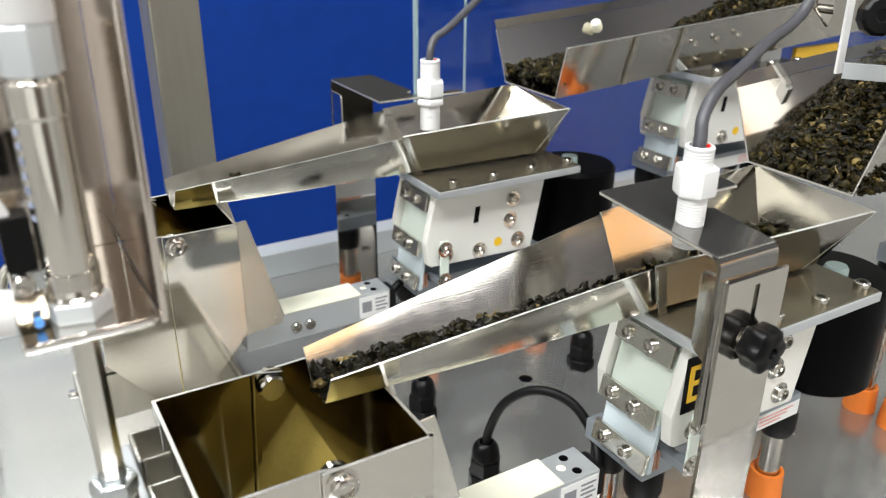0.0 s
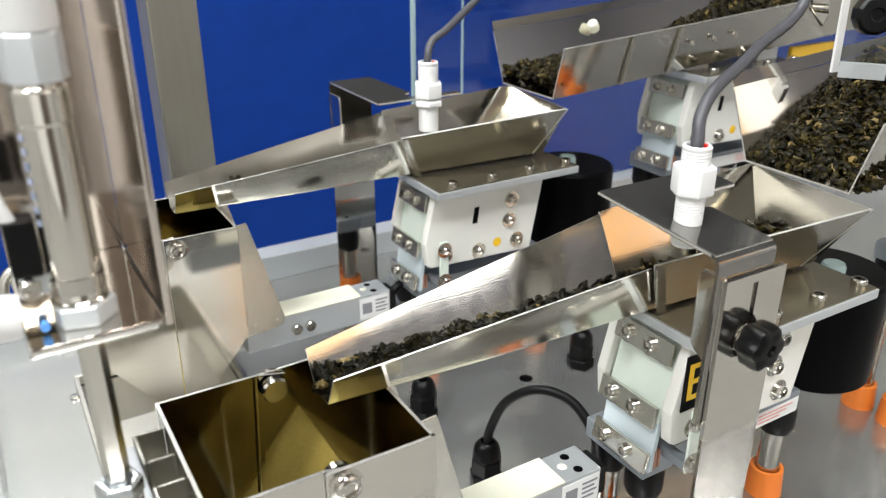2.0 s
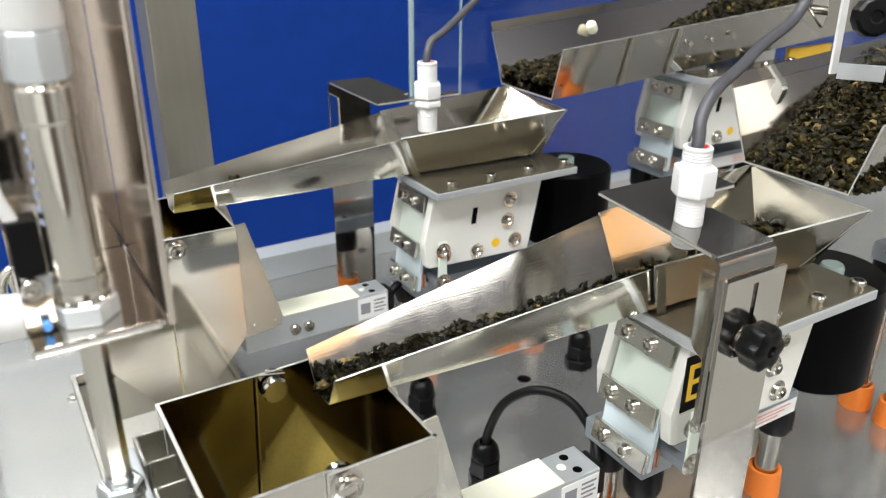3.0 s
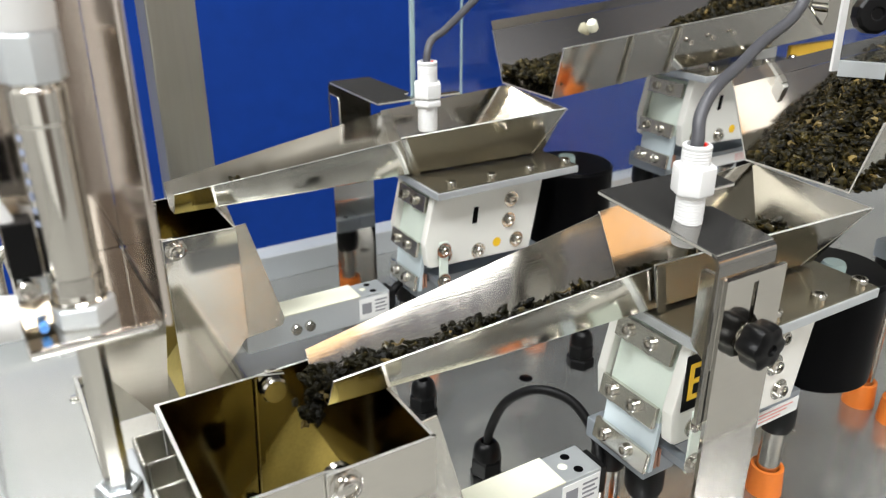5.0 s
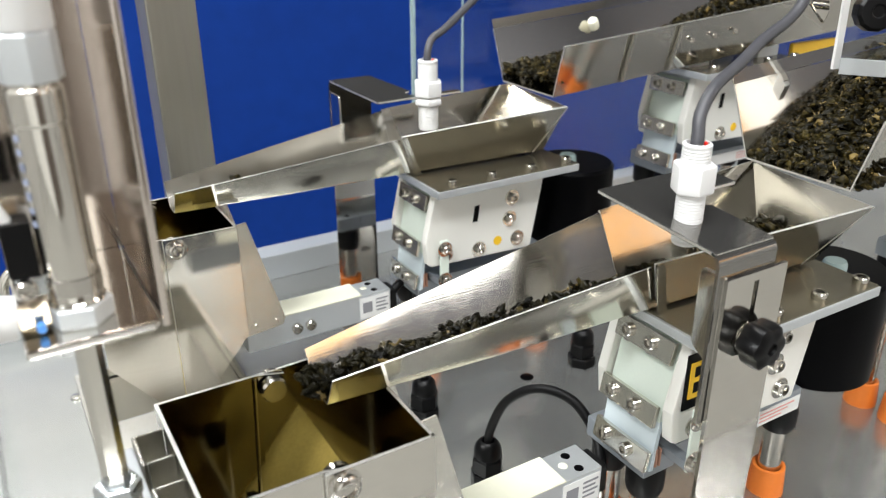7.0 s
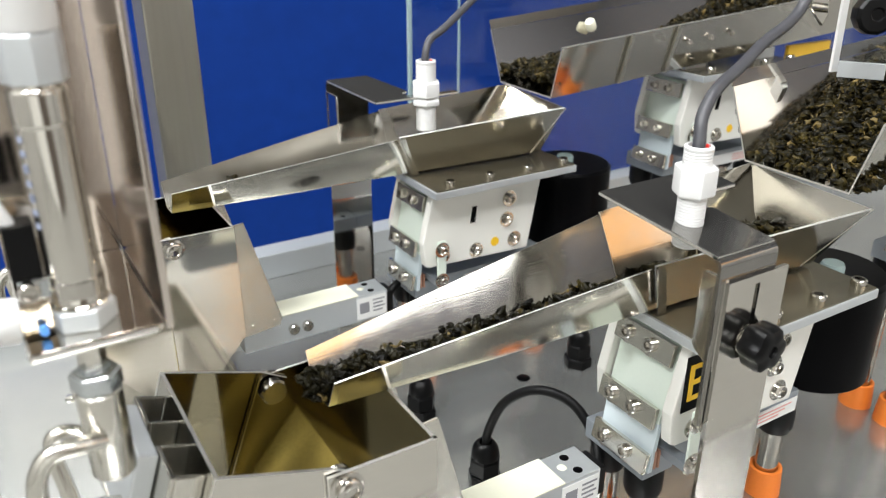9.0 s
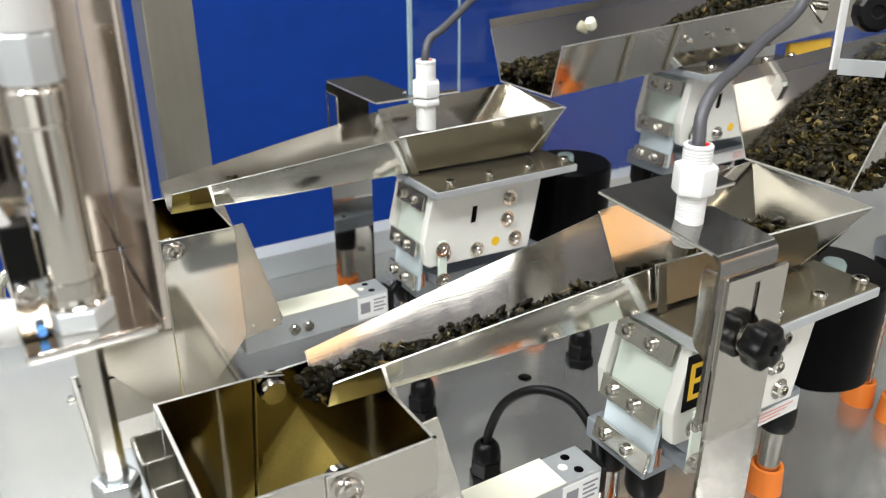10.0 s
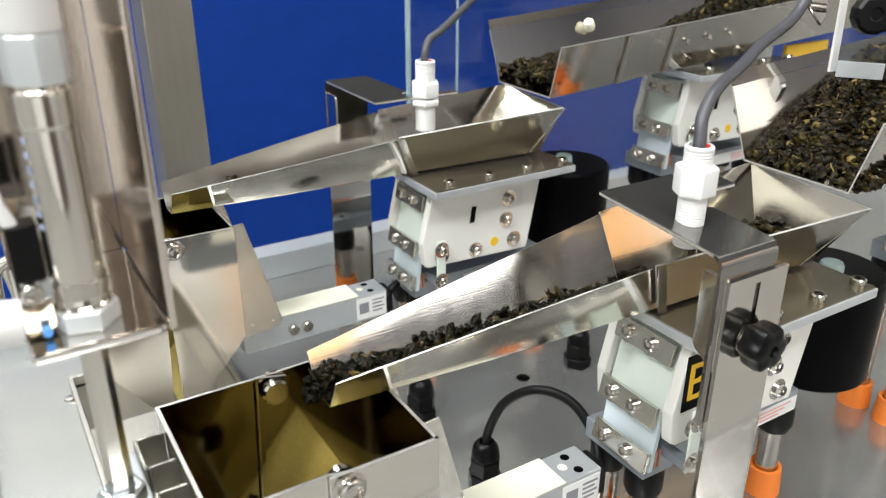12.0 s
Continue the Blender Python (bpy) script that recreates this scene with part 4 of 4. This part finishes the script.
hall()
table()
guards()
fronts = [feed_chute(Y0), vibrator(Y0), load_cell(Y0)]
for ob in fronts:
    copy_thing(ob, Matrix.Translation(ob.location + Vector((0, LANE, 0))))
letter_plate(Y0)
flaps, rods = [], []
for k in range(2):
    b_, f_ = weigh_bucket(Y0 + LANE * k)
    c_, r_ = lift_cylinder(Y0 + LANE * k)
    flaps.append(f_)
    rods.append(r_)
sensor_bracket(Y0, -1, 0.0745, 0.078, 0.046, 0.0835, 0.0036, 0.0142, (0.2972, 0.1735))
sensor_bracket(Y0 + LANE, 1, 0.0880, 0.0, 0.079, 0.0980)
proximity_sensor(0.2888, 0.2490, 0.2385, [(0.2895, 0.2500, 0.2640), (0.2940, 0.2540, 0.2745), (0.3075, 0.2590, 0.2845), (0.3363, 0.2700, 0.2905), (0.3641, 0.280, 0.2983), (0.3907, 0.285, 0.3070), (0.4045, 0.288, 0.3175), (0.412, 0.290, 0.335)], "white threaded level sensor with grey cable", 0.0070, ((-0.0010, 0.0140), (-0.0225, -0.0170)), 0.0275, 0.0235)
proximity_sensor(0.3185, 0.5560, 0.2225, [(0.3200, 0.558, 0.2560), (0.3265, 0.562, 0.2640), (0.3409, 0.565, 0.2707), (0.3775, 0.580, 0.2890), (0.41, 0.59, 0.31)], "white threaded level sensor over the far chute", nuts=((-0.0028, 0.0100), (-0.0095, -0.0040)), below=0.0300)
gf = cable_gland(0.2700, 0.3890, ZT)
cable_gland(0.2705, 0.4840, ZT)
cable_gland(0.4350, 0.4790, ZT)
c = thing("cell_cable", (0.2700, 0.389, ZT + 0.03), "black cable looping from the gland to the load cell", "cable")
part("sheath", tube(B(), [(0.2700, 0.389, ZT + 0.030), (0.2710, 0.387, 0.018), (0.276, 0.376, 0.046), (0.287, 0.356, 0.064), (0.2995, 0.334, 0.0625), (0.3035, 0.314, 0.046), (0.2945, 0.299, 0.036), (0.2865, 0.295, 0.040)], 0.0033, 12), RUBBER, c)
for yy in (Y0, Y0 + LANE):
    supply_chute(yy)
vibrator(Y0 + LANE, 0.2880, 0.061)
vibrator(Y0, 0.2880, 0.061)


def feed_gate():
    """Clear gate and bracket over the supply trough."""
    t = thing("feed_gate", (0.515, 0.31, 0.262), "clear acrylic feed gate in a bright steel bracket", "feed gate")
    p = part("gate_sheet", slab(B(), [(0.5010, 0.322, 0.266), (0.5160, 0.300, 0.266), (0.5160, 0.300, 0.36), (0.5010, 0.322, 0.36)], 0.003), ACRYLIC, t)
    p.visible_shadow = False
    part("gate_lip", slab(B(), [(0.5005, 0.3225, 0.2590), (0.5165, 0.2995, 0.2590), (0.5165, 0.2995, 0.2690), (0.5005, 0.3225, 0.2690)], 0.004), ALU, t)
    part("gate_rail", slab(B(), [(0.4940, 0.3245, 0.262), (0.5000, 0.3240, 0.262), (0.4960, 0.3240, 0.36), (0.4910, 0.3245, 0.36)], 0.002), PLASTIC, t, "white side edge strip")
    part("hang_strap", slab(B(), [(0.4640, 0.328, 0.305), (0.4760, 0.326, 0.293), (0.4800, 0.326, 0.300), (0.4700, 0.328, 0.36), (0.4600, 0.328, 0.36)], 0.003), STEEL, t, "bent steel strap", 0.0006)
    bm = lathe(B(), [(0, 0), (0.0105, 0), (0.012, 0.002), (0.012, 0.010), (0.010, 0.012), (0.004, 0.012), (0.0035, 0.0105), (0, 0.0105)], (0.4745, 0.2930, 0.3040), (-0.55, -0.83, 0.1), 12)
    part("knob", bm, BLACK, t, "black plastic knob", 0.0006)
    part("knob_stem", rod(B(), (0.4745, 0.2930, 0.3040), (0.5070, 0.3120, 0.3000), 0.003, 12), BOLT, t)


feed_gate()
c = thing("cell_cable", (0.2855, 0.57, 0.03), "black cable behind the far load cell", "cable")
part("sheath", tube(B(), [(0.2840, 0.569, 0.042), (0.296, 0.571, 0.050), (0.3173, 0.575, 0.0535), (0.340, 0.576, 0.048), (0.352, 0.575, 0.030), (0.354, 0.572, ZT)], 0.0036, 12), RUBBER, c)


def far_details():
    t = thing("yellow_cover", (0.77, 0.54, 0.19), "yellow painted cover strip on the far feeder", "cover strip")
    part("strip", box(B(), 0.745, 0.815, 0.536, 0.541, 0.205, 0.226), YELLOWPAINT, t, bevel=0.001)
    t = thing("cap_plug", (0.5394, 0.6120, 0.2493), "small white plastic cap on the trough rim", "cap")
    part("cap", lathe(B(), [(0, 0), (0.0045, 0), (0.0052, 0.002), (0.0052, 0.009), (0.004, 0.011), (0, 0.011)], (0.5394, 0.6120, 0.2493), (-0.6, -0.3, 0.7), 16), CREAM, t)


far_details()

# ---- tea ----


def lump_shapes(fine):
    """A dozen crumpled, rolled leaves, each about a unit long."""
    shapes = []
    rng = random.Random(5)
    for k in range(14):
        bm = B()
        bmesh.ops.create_icosphere(bm, subdivisions=3 if fine else 2, radius=0.5)
        off = Vector((rng.uniform(0, 50), rng.uniform(0, 50), rng.uniform(0, 50)))
        sx, sy, sz = rng.uniform(0.9, 1.45), rng.uniform(0.55, 0.85), rng.uniform(0.5, 0.8)
        curl, twist = rng.uniform(-0.5, 0.5), rng.uniform(-2.5, 2.5)
        for v in bm.verts:
            p = v.co.copy()
            n1 = noise.noise(p * 2.6 + off)
            ridge = abs(noise.noise(Vector((p.x * 2.2, p.y * 5.5, p.z * 5.5)) + off * 2))
            n3 = noise.noise(p * 11 + off)
            p *= 1 + 0.7 * n1 - 0.95 * ridge + 0.25 * n3 + 0.15
            c, s = math.cos(twist * p.x), math.sin(twist * p.x)
            p = Vector((p.x * sx, (p.y * c - p.z * s) * sy, (p.y * s + p.z * c) * sz))
            p.z += curl * p.x * p.x
            v.co = p
        verts = np.array([v.co[:] for v in bm.verts])
        faces = [[v.index for v in f.verts] for f in bm.faces]
        bm.free()
        shapes.append((verts, faces))
    # thin twisted stalks
    for k in range(3):
        bm = B()
        tube(bm, [(-0.6, 0, 0), (-0.2, 0.12 * (k - 1), 0.08), (0.2, 0.05, -0.05), (0.65, 0.1, 0.12 * k)], 0.09, 5)
        bm.verts.index_update()
        verts = np.array([v.co[:] for v in bm.verts])
        faces = [[v.index for v in f.verts] for f in bm.faces]
        bm.free()
        shapes.append((verts, faces))
    return shapes


SHAPES = {True: lump_shapes(True), False: lump_shapes(False)}


def tea_heap(name, places, label, group="", at=(0, 0, 0), kind="", category="tea leaves", fine=False, stalks=0.02):
    """Joined tea lumps at (x, y, z, size) places."""
    rng = random.Random(len(places) * 7 + int(1e5 * abs(places[0][0])))
    V, Fs, Ms, base = [], [], [], 0
    for x, y, z, s in places:
        k = rng.randrange(14) if rng.random() < 0.94 else 14 + rng.randrange(3)
        v, f = SHAPES[fine][k]
        m = np.array(Euler((rng.uniform(-0.6, 0.6), rng.uniform(-0.6, 0.6), rng.uniform(0, 6.28))).to_matrix())
        V.append((v * s) @ m.T + (x - at[0], y - at[1], z - at[2]))
        Fs += [[i + base for i in q] for q in f]
        Ms += [1 if k >= 14 or rng.random() < stalks else 0] * len(f)
        base += len(v)
    me = bpy.data.meshes.new(name)
    me.from_pydata(np.concatenate(V).tolist(), [], Fs)
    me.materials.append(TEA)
    me.materials.append(GOLD)
    me.polygons.foreach_set("material_index", Ms)
    me.polygons.foreach_set("use_smooth", [True] * len(me.polygons))
    me.set_sharp_from_angle(angle=radians(70))
    ob = new(name, me)
    ob.location = at
    return tagged(ob, label, category, group, kind)


ZF = 0.1587
portions = []


def chute_tea():
    """The tea on the front chute, in short portions that travel with the vibration."""
    rng = random.Random(11)
    x = 0.1135
    while x < 0.392:
        k = min(1.0, max(0.0, (x - 0.075 - 0.109) / 0.187))
        front, front_top = -0.0035 - 0.0085 * k, -0.0140 - 0.0115 * k
        wall = 0.0178 + 0.0165 * k
        fill = 0.0105 + 0.0040 * noise.noise(Vector((x * 60, 3, 7))) + 0.0025 * noise.noise(Vector((x * 200, 1, 2)))
        if x < 0.125:
            fill *= 0.75
        pl = []
        for i in range(22):
            h = rng.random() ** 0.75 * fill
            size = rng.uniform(0.0042, 0.0076)
            lo = front + (front_top - front) * h / wall + size * 0.62
            hi = 0.0095 + 0.20 * h
            pl.append((x + rng.uniform(-0.0050, 0.0050), Y0 + rng.uniform(lo, hi), ZF + 0.0018 + h, size))
        portions.append((x, tea_heap("tea_portion", pl, "rolled dark oolong tea leaves on the chute", "tea on the chute", (x, Y0, ZF), "stuff", fine=True, stalks=0.035)))
        x += 0.0082


def heap_surface(x0, x1, y0, y1, top, floor_z, count, seed, size=(0.0045, 0.0078)):
    rng = random.Random(seed)
    out = []
    for i in range(count):
        x, y = rng.uniform(x0, x1), rng.uniform(y0, y1)
        z = top(x, y)
        z -= rng.random() ** 2 * 0.006
        if z > floor_z(x) + 0.002:
            out.append((x, y, z, rng.uniform(*size)))
    return out


def still_tea():
    def lift(x):
        return 0.2105 + max(0.0, x - 0.4255) * 0.066

    def top_f(x, y):
        s = min(1.0, max(0.0, (x - 0.428) / 0.15))
        return lift(x) + 0.0025 + 0.002 * min(1, s * 6) + 0.046 * s ** 1.5 + 0.003 * noise.noise(Vector((x * 45, y * 45, 0)))
    pl = heap_surface(0.432, 0.70, Y0 - 0.044, Y0 + 0.050, top_f, lift, 3000, 3)
    pl += heap_surface(0.432, 0.70, Y0 - 0.036, Y0 + 0.042, lambda x, y: top_f(x, y) - 0.006, lift, 900, 4)
    tea_heap("tea_heap", pl, "dark oolong tea heaped in the supply trough", at=(0.5, Y0, 0.22), kind="stuff")

    def top_a(x, y):
        return lift(x) + 0.015 + 0.003 * noise.noise(Vector((x * 45, y * 45, 5)))
    pl = heap_surface(0.431, 0.53, Y0 + LANE - 0.036, Y0 + LANE + 0.044, top_a, lift, 700, 8)
    tea_heap("tea_heap", pl, "dark oolong tea lying in the far trough", at=(0.5, Y0 + LANE, 0.22), kind="stuff")
    pl = heap_surface(0.60, 0.86, Y0 + LANE - 0.030, Y0 + LANE + 0.050, lambda x, y: lift(x) + 0.014 + 0.026 * min(1.0, (x - 0.60) / 0.12) + 0.003 * noise.noise(Vector((x * 45, y * 45, 9))), lift, 900, 9)
    tea_heap("tea_heap", pl, "dark tea heaped high under the far hopper", at=(0.7, Y0 + LANE, 0.23), kind="stuff")
    # what has slid into the two hoppers
    rng = random.Random(21)
    pl = [(rng.uniform(0.355, 0.415), Y0 + rng.uniform(-0.014, 0.016), ZF + rng.uniform(0.002, 0.011), rng.uniform(0.005, 0.008)) for i in range(90)]
    pl += [(rng.uniform(0.385, 0.421), Y0 + rng.uniform(-0.016, 0.018), ZF + rng.uniform(0.008, 0.021), rng.uniform(0.005, 0.008)) for i in range(110)]
    tea_heap("tea_heap", pl, "tea leaves gathered in the hopper end", at=(0.38, Y0, ZF), kind="stuff")
    pl = [(rng.uniform(0.30, 0.415), Y0 + LANE + rng.uniform(-0.012, 0.014), ZF + rng.uniform(0.002, 0.006), rng.uniform(0.005, 0.008)) for i in range(70)]
    pl += [(0.152, Y0 + LANE - 0.008, 0.1795, 0.006), (0.157, Y0 + LANE - 0.006, 0.178, 0.006)]
    tea_heap("tea_heap", pl, "thin layer of tea in the far chute", at=(0.36, Y0 + LANE, ZF), kind="stuff")


chute_tea()
still_tea()

# ---- what moves ----
OPEN = [(0.0, 0.02), (0.1, 0.06), (0.2, 0.16), (0.4, 0.60), (0.6, 0.92), (0.75, 1.0), (1.0, 0.97), (1.2, 0.58), (1.5, 0.27), (1.8, 0.09), (2.2, 0.0)]


def stroke(shift):
    """How far the tilting half is open, from 0 to 1, at times of the clip."""
    rows = [(t + shift + 8.2 * k, f) for k in (-1, 0, 1) for t, f in OPEN]
    inside = [(t, f) for t, f in rows if 0 < t < 12]

    def at(t):
        for (a, fa), (b, fb) in zip(rows, rows[1:]):
            if a <= t <= b:
                return fa + (fb - fa) * (t - a) / (b - a)
        return 0.0
    return [(0.0, at(0.0)), *inside, (12.0, at(12.0))]


def travel(x):
    """A tea portion's way: along the chute while it shakes, over the lip, into the bucket, out of it when it opens."""
    speed, lip = 0.036, 0.1065
    y, z = Y0, ZF
    legs = [(0.0, 0.0), (3.6, 0.0), (5.15, speed * 1.55), (11.55, speed * 1.55), (12.0, speed * 2.0)]
    rows = []
    for (t0, s0), (t1, s1) in zip(legs, legs[1:]):
        rows.append((t0, pose(x - s0, y, z)))
        if s1 > s0 and x - s1 < lip < x - s0:
            tm = t0 + (x - lip - s0) / speed
            rows.append((tm, pose(lip, y, z)))
            for dt in (0.05, 0.10, 0.15):
                rows.append((tm + dt, pose(lip - speed * dt, y - 0.02 * dt, z - 4.9 * dt * dt, 0, -220 * dt, 0)))
            rest = pose(0.0965, y - 0.003, 0.034, 0, -33, 0)
            rows.append((tm + 0.19, rest))
            if tm < 8:
                rows += [(8.60, rest), (8.80, pose(0.0930, y, -0.19, 0, -33, 0)), (12.0, pose(0.0930, y, -0.19, 0, -33, 0))]
            else:
                rows.append((12.6, rest))
            return [r for r in rows if r[0] <= 12.0] if tm < 8 else rows
    rows.append((12.0, pose(x - legs[-1][1], y, z)))
    return rows


def motions():
    for k, shift in ((0, 0.0), (1, 3.6)):
        f, r = flaps[k], rods[k]
        fl, rl = f.location.copy(), r.location.copy()
        rows = stroke(shift)
        walk(f, [(t, Matrix.Translation(fl) @ pose(0, 0, 0, 0, 18.0 * s, 0)) for t, s in rows])
        walk(r, [(t, Matrix.Translation(rl + Vector((0, 0, 0.049 * s)))) for t, s in rows])
    for x, ob in portions:
        walk(ob, travel(x))


motions()
